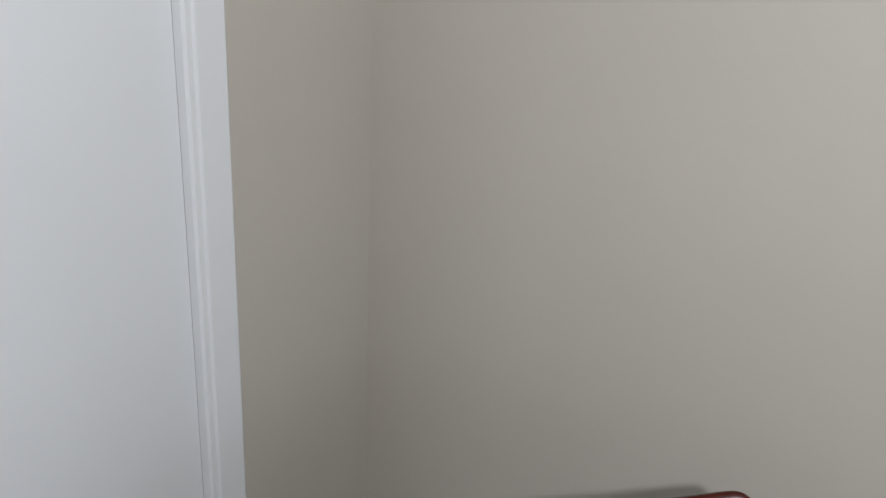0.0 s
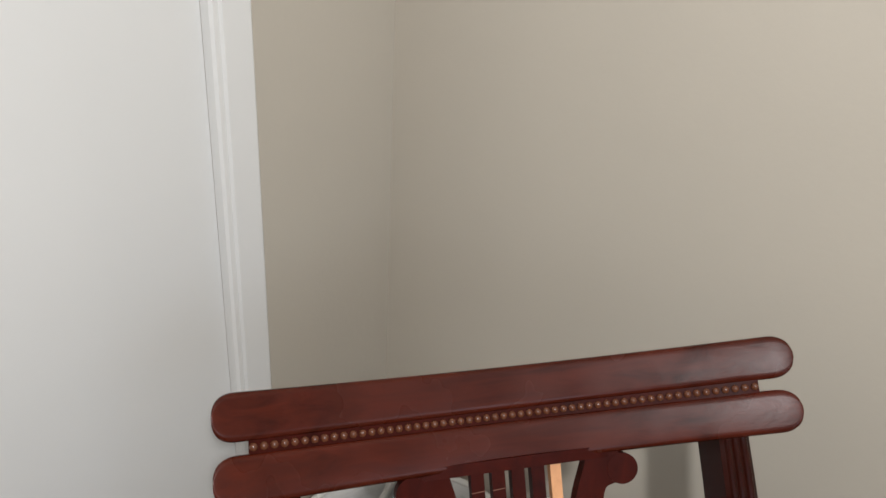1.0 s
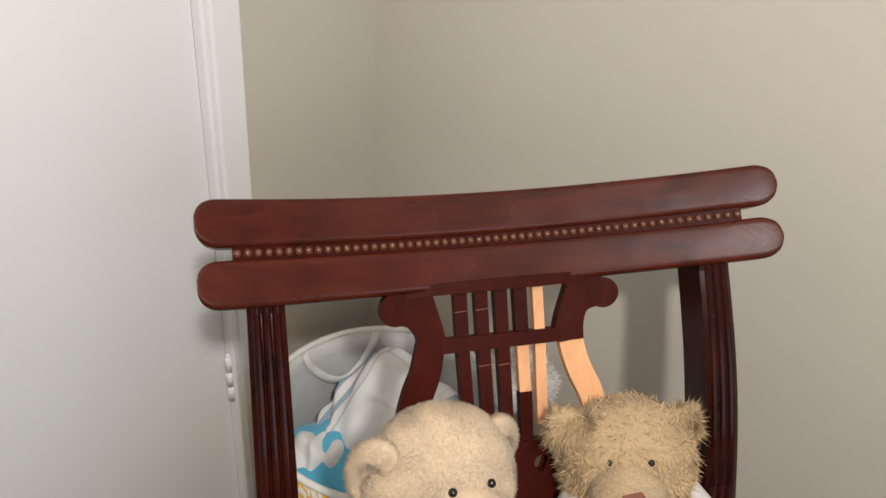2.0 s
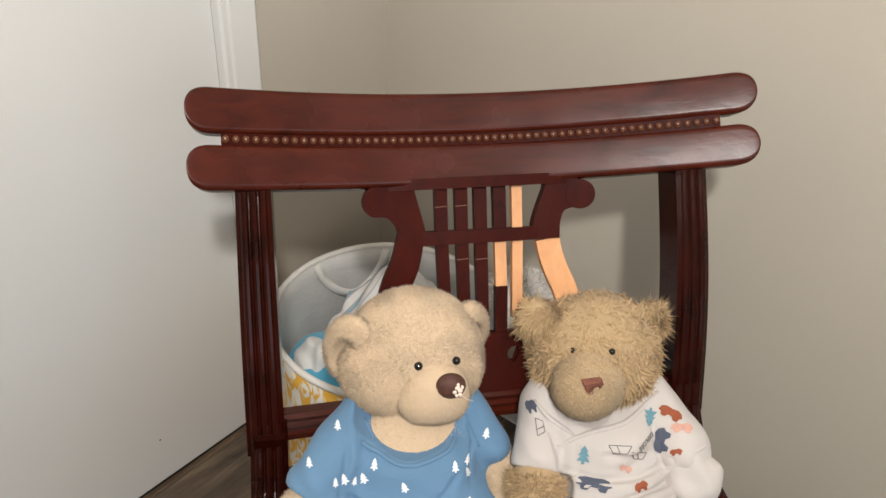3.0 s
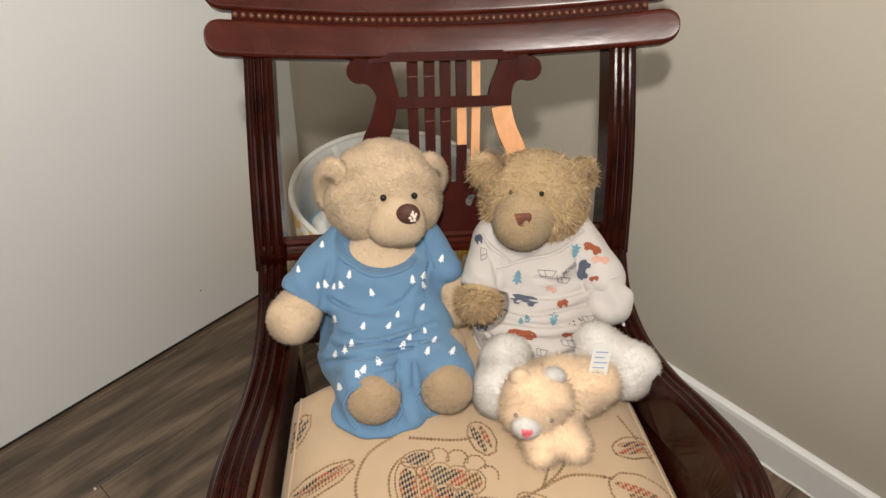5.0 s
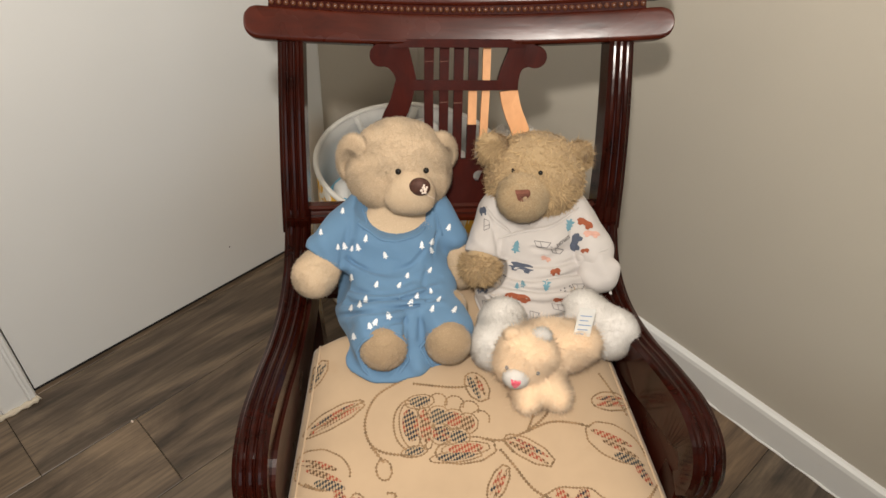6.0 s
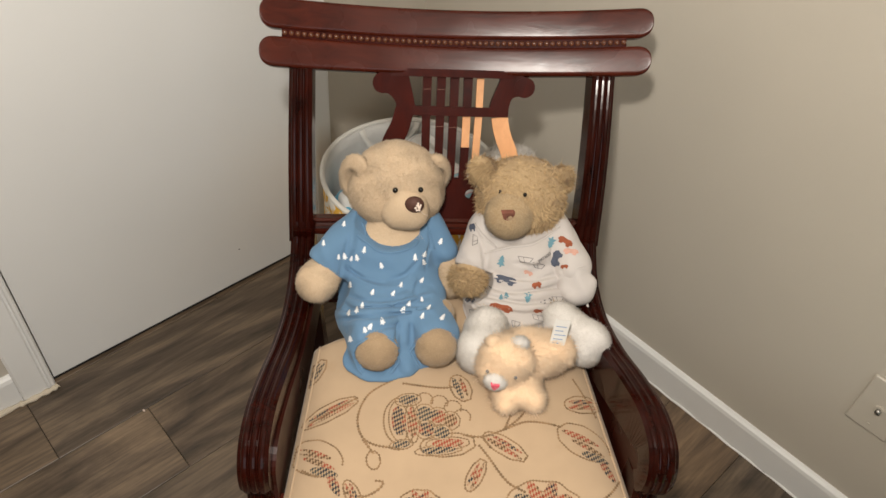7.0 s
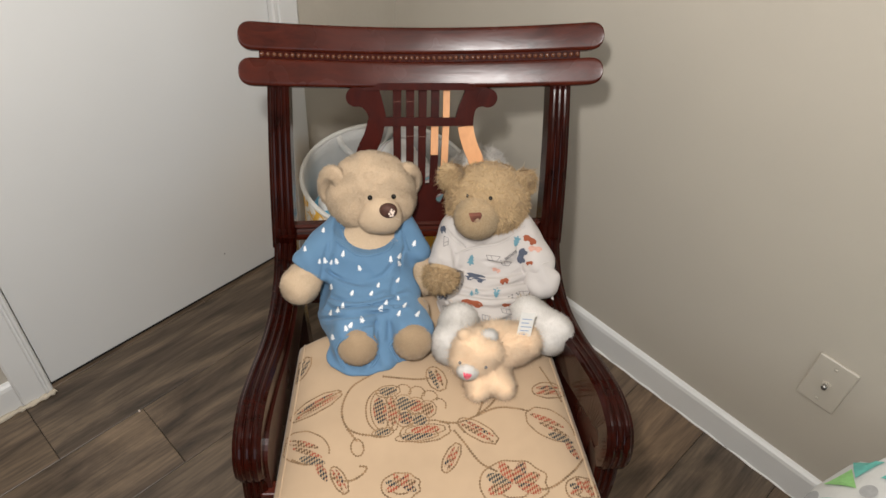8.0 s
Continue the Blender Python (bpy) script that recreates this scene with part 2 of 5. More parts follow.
from mathutils.bvhtree import BVHTree

# ---- building helpers ----


def mesh_of(name, verts, faces, material, smooth=False):
    me = bpy.data.meshes.new(name)
    me.from_pydata([tuple(map(float, v)) for v in verts], [], [tuple(map(int, f)) for f in faces])
    me.materials.append(material)
    if smooth:
        me.polygons.foreach_set("use_smooth", [True] * len(me.polygons))
    me.update()
    return me


def hang(name, me, parent, label=""):
    ob = new(name, me)
    ob.parent = parent
    return tagged(ob, label)


def part(name, bm, material, parent, label="", smooth=False):
    bmesh.ops.recalc_face_normals(bm, faces=bm.faces)
    me = bpy.data.meshes.new(name)
    bm.to_mesh(me)
    bm.free()
    me.materials.append(material)
    if smooth:
        me.polygons.foreach_set("use_smooth", [True] * len(me.polygons))
    return hang(name, me, parent, label)


def thing(name, m, label, category, group="", kind=""):
    ob = new(name)
    ob.empty_display_size = 0.05
    ob.matrix_world = m
    return tagged(ob, label, category, group, kind)


def box_bm(lo, hi, bevel=0.0, segments=2):
    bm = bmesh.new()
    bmesh.ops.create_cube(bm, size=1.0)
    for v in bm.verts:
        v.co = Vector([lo[i] + (v.co[i] + 0.5) * (hi[i] - lo[i]) for i in range(3)])
    if bevel:
        bmesh.ops.bevel(bm, geom=bm.edges[:], offset=bevel, segments=segments, affect="EDGES", profile=0.5)
    return bm


def slab(name, lo, hi, material, label, category, bevel=0.0, kind="structure"):
    bm = box_bm(lo, hi, bevel)
    return tagged(part(name, bm, material, None, label), label, category, "", kind)


def loft_bm(rings, closed=False):
    """A skin over rings of equally many points, capped at both ends unless closed."""
    bm = bmesh.new()
    rows = [[bm.verts.new(p) for p in ring] for ring in rings]
    n = len(rows[0])
    pairs = list(zip(rows, rows[1:])) + ([(rows[-1], rows[0])] if closed else [])
    for a, b in pairs:
        for i in range(n):
            bm.faces.new((a[i], a[(i + 1) % n], b[(i + 1) % n], b[i]))
    if not closed:
        bm.faces.new(rows[0])
        bm.faces.new(rows[-1])
    return bm


def ball_bm(centre, r, u=16, v=10):
    bm = bmesh.new()
    bmesh.ops.create_uvsphere(bm, u_segments=u, v_segments=v, radius=1.0)
    for p in bm.verts:
        p.co = Vector([centre[i] + p.co[i] * (r[i] if hasattr(r, "__len__") else r) for i in range(3)])
    return bm


def smooth_path(points, steps):
    """A Catmull-Rom curve through the points, steps pieces to a span."""
    p = [np.array(q, float) for q in points]
    p = [2 * p[0] - p[1]] + p + [2 * p[-1] - p[-2]]
    out = []
    for a, b, c, d in zip(p, p[1:], p[2:], p[3:]):
        for i in range(steps):
            t = i / steps
            out.append(0.5 * (2 * b + (c - a) * t + (2 * a - 5 * b + 4 * c - d) * t * t + (3 * b - a - 3 * c + d) * t ** 3))
    out.append(p[-2])
    return out


def tube_bm(points, radius, sides=8, flat=1.0, up=(0, 0, 1)):
    rings = []
    pts = [Vector(p) for p in points]
    for i, p in enumerate(pts):
        d = (pts[min(i + 1, len(pts) - 1)] - pts[max(i - 1, 0)]).normalized()
        side = d.cross(Vector(up))
        side = side.normalized() if side.length > 1e-5 else Vector((1, 0, 0))
        top = side.cross(d).normalized()
        r = radius(i / (len(pts) - 1)) if callable(radius) else radius
        rings.append([p + side * math.cos(a) * r + top * math.sin(a) * r * flat for a in [2 * math.pi * k / sides for k in range(sides)]])
    return loft_bm(rings)


# soft shapes: rounded solids melted together, skinned on a fine lattice


def lump(c, r, rot=(0, 0, 0), k=0.012):
    return ("e", np.array(c, float), np.array(r, float), np.array(Euler([radians(a) for a in rot]).to_matrix()), k)


def limb(a, b, ra, rb, k=0.012):
    return ("c", np.array(a, float), np.array(b, float), ra, rb, k)


def field(shapes, P):
    out = None
    for s in shapes:
        if s[0] == "e":
            q = (P - s[1]) @ s[3]
            k0 = np.linalg.norm(q / s[2], axis=-1)
            k1 = np.linalg.norm(q / s[2] ** 2, axis=-1)
            d = k0 * (k0 - 1.0) / np.maximum(k1, 1e-6)
        else:
            ab = s[2] - s[1]
            t = np.clip(((P - s[1]) @ ab) / (ab @ ab), 0, 1)
            d = np.linalg.norm(P - s[1] - t[..., None] * ab, axis=-1) - (s[3] + (s[4] - s[3]) * t)
        if out is None:
            out = d
        else:
            k = s[-1]
            h = np.clip(0.5 + 0.5 * (out - d) / k, 0, 1)
            out = out * (1 - h) + d * h - k * h * (1 - h)
    return out


def skin(shapes, step, lo, hi, folds=None, cut=None):
    """Vertices and quads of the melted solid; folds(P) adds creases, cut(P) takes away where it is positive."""
    lo, hi = np.array(lo, float), np.array(hi, float)
    n = np.ceil((hi - lo) / step).astype(int) + 1
    g = np.stack(np.meshgrid(*[lo[i] + step * np.arange(n[i]) for i in range(3)], indexing="ij"), -1)
    F = field(shapes, g)
    if folds is not None:
        F = F + folds(g)
    if cut is not None:
        F = np.maximum(F, cut(g))
    inside = F < 0
    cn = n - 1
    corner = [(i, j, k) for i in (0, 1) for j in (0, 1) for k in (0, 1)]

    def at(A, c):
        return A[c[0]:c[0] + cn[0], c[1]:c[1] + cn[1], c[2]:c[2] + cn[2]]
    count = sum(at(inside, c).astype(int) for c in corner)
    active = (count > 0) & (count < 8)
    total = np.zeros((*cn, 3))
    hits = np.zeros(cn)
    for a in corner:
        for ax in range(3):
            if a[ax]:
                continue
            b = list(a)
            b[ax] = 1
            fa, fb = at(F, a), at(F, b)
            cross = (fa < 0) != (fb < 0)
            t = np.where(cross, fa / np.where(cross, fa - fb, 1), 0)
            for i in range(3):
                total[..., i] += np.where(cross, a[i] + (t if i == ax else 0), 0)
            hits += cross
    idx = -np.ones(cn, int)
    idx[active] = np.arange(active.sum())
    cells = np.argwhere(active)
    V = lo + step * (cells + total[active] / hits[active][:, None])
    quads = []
    for ax in range(3):
        b, c = [(1, 2), (2, 0), (0, 1)][ax]
        sl0 = [slice(1, -1)] * 3
        sl1 = [slice(1, -1)] * 3
        sl0[ax], sl1[ax] = slice(0, -1), slice(1, None)
        s0, s1 = inside[tuple(sl0)], inside[tuple(sl1)]
        e = np.argwhere(s0 != s1)
        flip = s1[tuple(e.T)]
        base = e.copy()
        base[:, b] += 1
        base[:, c] += 1
        q = []
        for db, dc in ((-1, -1), (0, -1), (0, 0), (-1, 0)):
            w = base.copy()
            w[:, b] += db
            w[:, c] += dc
            q.append(idx[tuple(w.T)])
        q = np.stack(q, 1)
        q[flip] = q[flip][:, ::-1]
        quads.append(q)
    Q = np.concatenate(quads)
    return V, Q[(Q >= 0).all(1)]


def soft(name, shapes, step, lo, hi, material, parent, label="", folds=None, cut=None):
    V, Q = skin(shapes, step, lo, hi, folds, cut)
    ob = hang(name, mesh_of(name, V, Q, material, True), parent, label)
    return ob, V, Q


def pile(name, V, Q, count, length, width, material, parent, label="", seed=1, droop=0.0, curl=0.0, keep=None, clump=0.0, lean=0.35, rise=1.0, even=0.0):
    """A coat of short tapered tufts over a skin."""
    rng = np.random.default_rng(seed)
    T = np.concatenate([Q[:, [0, 1, 2]], Q[:, [0, 2, 3]]])
    A, B, C = V[T[:, 0]], V[T[:, 1]], V[T[:, 2]]
    nrm = np.cross(B - A, C - A)
    area = np.linalg.norm(nrm, axis=1)
    nrm = nrm / np.maximum(area, 1e-12)[:, None]
    pick = rng.choice(len(T), count, p=area / area.sum())
    r1, r2 = np.sqrt(rng.random(count)), rng.random(count)
    P = A[pick] * (1 - r1)[:, None] + B[pick] * (r1 * (1 - r2))[:, None] + C[pick] * (r1 * r2)[:, None]
    N = nrm[pick]
    if keep is not None:
        ok = keep(P)
        P, N = P[ok], N[ok]
    m = len(P)
    swirl = np.stack([np.sin(P[:, 1] * 170 + P[:, 2] * 90 + seed), np.sin(P[:, 0] * 150 + P[:, 2] * 130 + 2 * seed), np.sin(P[:, 0] * 120 + P[:, 1] * 140 + 3 * seed)], 1)
    swirl -= N * (swirl * N).sum(1)[:, None]
    D = N * rise + lean * rng.normal(size=(m, 3)) + clump * swirl
    D[:, 2] -= droop
    D /= np.linalg.norm(D, axis=1)[:, None]
    side = np.cross(D, N + 0.35 * rng.normal(size=(m, 3)))
    side /= np.maximum(np.linalg.norm(side, axis=1), 1e-6)[:, None]
    L = length * (0.55 + 0.75 * rng.random(m))[:, None]
    bend = np.cross(side, D) * curl * L * rng.normal(size=(m, 1))
    w = width * (0.7 + 0.6 * rng.random(m))[:, None]
    root = P - N * length * 0.1
    tip = root + D * L + bend * 1.6 - np.array([0, 0, 1.0]) * droop * L * 0.3
    b = np.arange(m)[:, None]
    if even > 0:
        # slim three-sided tufts that catch the light as one soft surface
        other = np.cross(D, side)
        rays = [side * math.cos(q) + other * math.sin(q) for q in (0.0, 2.094, 4.189)]
        verts = np.stack([root + r * w for r in rays] + [tip], 1).reshape(-1, 3)
        tris = np.concatenate([b * 4 + [[0, 1, 3]], b * 4 + [[1, 2, 3]], b * 4 + [[2, 0, 3]]])
        shade = np.stack([even * N + (1 - even) * r for r in rays] + [even * N + (1 - even) * D], 1).reshape(-1, 3)
        shade /= np.linalg.norm(shade, axis=1)[:, None]
    else:
        mid = root + D * L * 0.55 + bend * 0.5
        verts = np.stack([root - side * w, root + side * w, mid - side * w * 0.7, mid + side * w * 0.7, tip], 1).reshape(-1, 3)
        tris = np.concatenate([b * 5 + [[0, 1, 3]], b * 5 + [[0, 3, 2]], b * 5 + [[2, 3, 4]]])
    me = bpy.data.meshes.new(name)
    me.vertices.add(len(verts))
    me.vertices.foreach_set("co", verts.astype(np.float32).ravel())
    me.loops.add(len(tris) * 3)
    me.loops.foreach_set("vertex_index", tris.astype(np.int32).ravel())
    me.polygons.add(len(tris))
    me.polygons.foreach_set("loop_start", (np.arange(len(tris)) * 3).astype(np.int32))
    me.update(calc_edges=True)
    if even > 0:
        me.normals_split_custom_set_from_vertices(shade.tolist())
    me.materials.append(material)
    return tagged(hang(name, me, parent, label), "", "", "", "stuff")


# ---- the room ----
T = 0.12
ROOM_X, ROOM_Y, ROOM_Z = 3.1, -3.2, 2.45
DOOR_LO, DOOR_HI, DOOR_TOP = -0.977, -0.338, 2.03

ceiling = slab("ceiling", (-T, ROOM_Y - T, ROOM_Z), (ROOM_X + T, T, ROOM_Z + 0.1), CEILING, "flat white painted ceiling", "ceiling")
wall_north = slab("wall_north", (-T, 0, 0), (ROOM_X + T, T, ROOM_Z), WALL, "plain warm grey painted wall", "wall")
wall_south = slab("wall_south", (0, ROOM_Y - T, 0), (ROOM_X, ROOM_Y, ROOM_Z), WALL, "plain warm grey painted wall", "wall")


def wall_with_opening(name, lo, hi, axis, a, b, z0, z1):
    """A wall of four blocks round an opening from a to b along axis, z0 to z1."""
    bm = bmesh.new()
    blocks = []
    for r0, r1, k0, k1 in ((lo[axis], a, lo[2], hi[2]), (b, hi[axis], lo[2], hi[2]), (a, b, z1, hi[2]), (a, b, lo[2], z0)):
        if r1 - r0 > 1e-4 and k1 - k0 > 1e-4:
            p, q = list(lo), list(hi)
            p[axis], q[axis], p[2], q[2] = r0, r1, k0, k1
            blocks.append((p, q))
    for p, q in blocks:
        made = bmesh.ops.create_cube(bm, size=1.0)["verts"]
        for v in made:
            v.co = Vector([p[i] + (v.co[i] + 0.5) * (q[i] - p[i]) for i in range(3)])
    return tagged(part(name, bm, WALL, None), "warm grey painted wall round an opening", "wall", "", "structure")


wall_west = wall_with_opening("wall_west", (-T, ROOM_Y - T, 0), (0, 0, ROOM_Z), 1, DOOR_LO - 0.004, DOOR_HI + 0.004, 0, DOOR_TOP + 0.004)
wall_east = wall_with_opening("wall_east", (ROOM_X, ROOM_Y - T, 0), (ROOM_X + T, 0, ROOM_Z), 1, -2.2, -0.9, 0.9, 2.1)
closet = slab("wall_closet", (-0.75, -1.3, 0), (-0.65, 0, ROOM_Z), WALL, "plain back wall of the closet", "wall")
slab("wall_closet_side", (-0.65, -1.4, 0), (-T, -1.3, ROOM_Z), WALL, "plain side wall of the closet", "wall")

# window in the wall across the room
window = thing("window_1", pose(ROOM_X + 0.06, -1.55, 1.5, 0, 0, 90), "white framed window in the wall", "window", "", "structure")
for x0, x1, z0, z1 in ((-0.65, 0.65, -0.6, -0.55), (-0.65, 0.65, 0.55, 0.6), (-0.65, -0.6, -0.55, 0.55), (0.6, 0.65, -0.55, 0.55), (-0.02, 0.02, -0.55, 0.55)):
    part("window_frame", box_bm((x0, -0.03, z0), (x1, 0.03, z1), 0.004), TRIM, window)

# floor: a dark underlay, planks on it further down
floor = slab("floor", (-0.75, ROOM_Y - T, -0.1), (ROOM_X + T, T, -0.004), DARK, "grey-brown wood-look vinyl plank floor", "floor")

# door with its frame
door = thing("door_1", pose(0, 0, 0), "closed flush white painted closet door", "door", "", "structure")
leaf = part("door_leaf", box_bm((-0.036, DOOR_LO + 0.003, 0.010), (0.0, DOOR_HI - 0.0002, DOOR_TOP - 0.003), 0.0006), DOOR, door)
part("dark_mark", ball_bm((0.0004, -0.531, 0.106), (0.0006, 0.0016, 0.0016), 8, 6), DARK, leaf, "tiny dark chip in the paint")
# black strip stands in for the shade of the gap below the leaf
part("gap_shade_strip", box_bm((-0.034, DOOR_LO, 0.0005), (-0.003, DOOR_HI, 0.0098)), DARK, door, "black strip standing in for the shade in the gap under the door")
part("door_stop", box_bm((-0.06, DOOR_LO - 0.003, 0.0), (-0.038, DOOR_LO + 0.012, DOOR_TOP)), TRIM, door)
part("door_stop", box_bm((-0.06, DOOR_HI - 0.012, 0.0), (-0.038, DOOR_HI + 0.003, DOOR_TOP)), TRIM, door)


def casing(y0, y1, z0, z1, inner):
    """Flat casing with a raised inner bead and an eased outer edge."""
    bm = bmesh.new()
    s = 1 if inner == y1 else -1
    w = abs(y1 - y0)
    prof = [(0, 0.0), (0, 0.014), (0.003, 0.018), (0.008, 0.018), (0.011, 0.013), (0.014, 0.013), (0.017, 0.0165), (w - 0.004, 0.0165), (w, 0.013), (w, 0.0)]
    a = [bm.verts.new((x, inner - s * d, z0)) for d, x in prof]
    b = [bm.verts.new((x, inner - s * d, z1)) for d, x in prof]
    for i in range(len(prof)):
        j = (i + 1) % len(prof)
        bm.faces.new((a[i], a[j], b[j], b[i]))
    bm.faces.new(a)
    bm.faces.new(b)
    return bm


part("casing", casing(DOOR_HI, -0.277, 0.0, DOOR_TOP + 0.06, DOOR_HI), TRIM, door)
part("casing", casing(-1.040, DOOR_LO, 0.0, DOOR_TOP + 0.06, DOOR_LO), TRIM, door)
part("head_casing", box_bm((0, DOOR_LO, DOOR_TOP), (0.0165, DOOR_HI, DOOR_TOP + 0.06), 0.002), TRIM, door)


def hinge(z):
    bm = bmesh.new()
    for k in range(3):
        c = bmesh.ops.create_cone(bm, cap_ends=True, segments=12, radius1=0.0055, radius2=0.0055, depth=0.0285)["verts"]
        bmesh.ops.translate(bm, verts=c, vec=(0.0065, DOOR_HI - 0.001, z + (k - 1) * 0.0295))
    for k in (-1, 1):
        c = bmesh.ops.create_uvsphere(bm, u_segments=10, v_segments=6, radius=0.0045)["verts"]
        bmesh.ops.translate(bm, verts=c, vec=(0.0065, DOOR_HI - 0.001, z + k * 0.045))
    part("hinge", bm, TRIM, door, "painted-over butt hinge", True)


for z in (0.33, 1.82):
    hinge(z)
# lumps of old caulk at the foot of the casing
part("caulk_bead", tube_bm(smooth_path([(0.019, -0.975, 0.006), (0.021, -0.983, 0.004), (0.020, -1.005, 0.003), (0.019, -1.04, 0.003), (0.016, -1.07, 0.003), (0.016, -1.2, 0.003)], 6), lambda t: 0.0055 + 0.0015 * math.sin(40 * t), 8), CAULK, door, "stained lumpy caulk at the foot of the frame", True)


def skirting(name, lo, hi, axis):
    bm = bmesh.new()
    prof = [(0, 0), (0.012, 0), (0.012, 0.066), (0.010, 0.074), (0.005, 0.079), (0, 0.080)]
    rows = []
    for end in (lo, hi):
        rows.append([bm.verts.new((end, -d, z) if axis == 0 else (d, end, z)) for d, z in prof])
    n = len(prof)
    for i in range(n):
        bm.faces.new((rows[0][i], rows[0][(i + 1) % n], rows[1][(i + 1) % n], rows[1][i]))
    bm.faces.new(rows[0])
    bm.faces.new(rows[1])
    return tagged(part(name, bm, TRIM, None), "white painted baseboard with a few scuffs", "baseboard", "", "structure")


skirting("baseboard", 0.0125, ROOM_X, 0)
skirting("baseboard", -0.2765, -0.0005, 1)
skirting("baseboard", ROOM_Y, -1.0405, 1)
seam = part("caulk_line", tube_bm([(0.02 + 0.02 * i, -0.0135 - 0.001 * math.sin(i * 1.7), 0.0005) for i in range(150)], lambda t: 0.0022 + 0.0012 * math.sin(t * 190) * math.sin(t * 57), 6), TRIM, None, smooth=True)
tagged(seam, "uneven white caulk along the baseboard", "trim", "", "structure")

# wall plate with a coaxial socket
plate = thing("wall_plate", pose(1.163, 0, 0.314), "painted-over wall plate with a coaxial cable socket", "wall plate")
part("cover", box_bm((-0.036, -0.0065, -0.058), (0.036, 0.0, 0.058), 0.003, 3), PLATE, plate)
bm = bmesh.new()
bmesh.ops.create_cone(bm, cap_ends=True, segments=6, radius1=0.0085, radius2=0.0085, depth=0.005)
bmesh.ops.rotate(bm, verts=bm.verts, cent=(0, 0, 0), matrix=Matrix.Rotation(radians(90), 3, "X"))
bmesh.ops.translate(bm, verts=bm.verts, vec=(0, -0.0085, 0))
part("nut", bm, PLATE, plate)
bm = bmesh.new()
bmesh.ops.create_cone(bm, cap_ends=True, segments=14, radius1=0.0048, radius2=0.0045, depth=0.010)
bmesh.ops.rotate(bm, verts=bm.verts, cent=(0, 0, 0), matrix=Matrix.Rotation(radians(90), 3, "X"))
bmesh.ops.translate(bm, verts=bm.verts, vec=(0, -0.013, 0))
part("socket", bm, STEEL, plate, "dull metal threaded socket", True)
for z in (-0.042, 0.042):
    part("screw", ball_bm((0, -0.0066, z), (0.0032, 0.001, 0.0032), 10, 6), PLATE, plate, "", True)

# ---- the chair ----
CHAIR = pose(0.477, -0.377, 0, 0, 0, 49.0)
chair = thing("lyre_back_chair", CHAIR, "dark mahogany lyre-back chair with broken splat and embroidered beige seat", "chair")
BETA = radians(28.8)
SB, CB = math.sin(BETA), math.cos(BETA)


def lean_up(x, z):
    """The chair stands a little askew, one side higher."""
    return 0.024 * x * min(1.0, z / 0.5)


def on_back(x, s, o):
    """A point of the leaning back: x across, s up the slope from the foot of the top rail, o behind the posts' front."""
    z = 0.745 + s * CB - o * SB
    return Vector((x, s * SB + o * CB, z + lean_up(x, z)))


RB = radians(38.0)


def on_rail(x, s, o):
    """The same for the top rail, which rolls back a little further."""
    z = 0.741 + s * math.cos(RB) - o * math.sin(RB)
    return Vector((x, s * math.sin(RB) + o * math.cos(RB), z + lean_up(x, z)))


def bow(x):
    return 0.032 - 0.82 * x * x


def rail_lobe(s0, s1):
    rings = []
    H = 0.2745
    r = (s1 - s0) / 2
    mid = (s0 + s1) / 2
    xs = [-H + r * (1 - math.cos(a)) for a in np.linspace(0.20, math.pi / 2, 10)]
    xs = xs + list(np.linspace(xs[-1], -xs[-1], 30))[1:-1] + [-x for x in xs[::-1]]
    for x in xs:
        e = max(0.0, (abs(x) - (H - r)) / r)
        h = r * max(0.0, 1 - e ** 2.6) ** (1 / 2.6)
        b = min(0.0045, h * 0.6)
        o0, o1 = bow(x) - 0.002, bow(x) + 0.024
        ring = [(mid - h, o0 + b), (mid - h + 0.3 * b, o0 + 0.3 * b), (mid - h + b, o0), (mid - h + 1.5 * b, o0 - 0.0001), (mid, o0 - 0.0007 * h / r), (mid + h - 1.5 * b, o0 - 0.0001), (mid + h - b, o0), (mid + h - 0.3 * b, o0 + 0.3 * b), (mid + h, o0 + b), (mid + h, o1 - b), (mid + h - b, o1), (mid - h + b, o1), (mid - h, o1 - b)]
        rings.append([on_rail(x + 0.004 * (x + H) / (2 * H), s, o) for s, o in ring])
    return loft_bm(rings)


rail = part("top_rail", rail_lobe(0.0525, 0.0945), MAHOGANY, chair, "", True)
part("top_rail", rail_lobe(0.0, 0.0415), MAHOGANY, chair, "", True)
strip = [[on_rail(x, s, o) for s, o in ((0.0405, bow(x) + 0.002), (0.0535, bow(x) + 0.002), (0.0535, bow(x) + 0.022), (0.0405, bow(x) + 0.022))] for x in np.linspace(-0.2455, 0.2455, 40)]
bead_strip = part("bead_strip", loft_bm(strip), MAHOGANY_DEEP, chair, "carved strip of round beads")
bead = ball_bm((0, 0, 0), 0.0039, 10, 7)
bead_mesh = bpy.data.meshes.new("bead")
bead.to_mesh(bead_mesh)
bead.free()
bead_mesh.materials.append(BEAD_WOOD)
bead_mesh.polygons.foreach_set("use_smooth", [True] * len(bead_mesh.polygons))
for i in range(56):
    x = -0.2415 + i * 0.483 / 55
    hang("bead", bead_mesh, bead_strip).location = on_rail(x, 0.047, bow(x) + 0.0012)


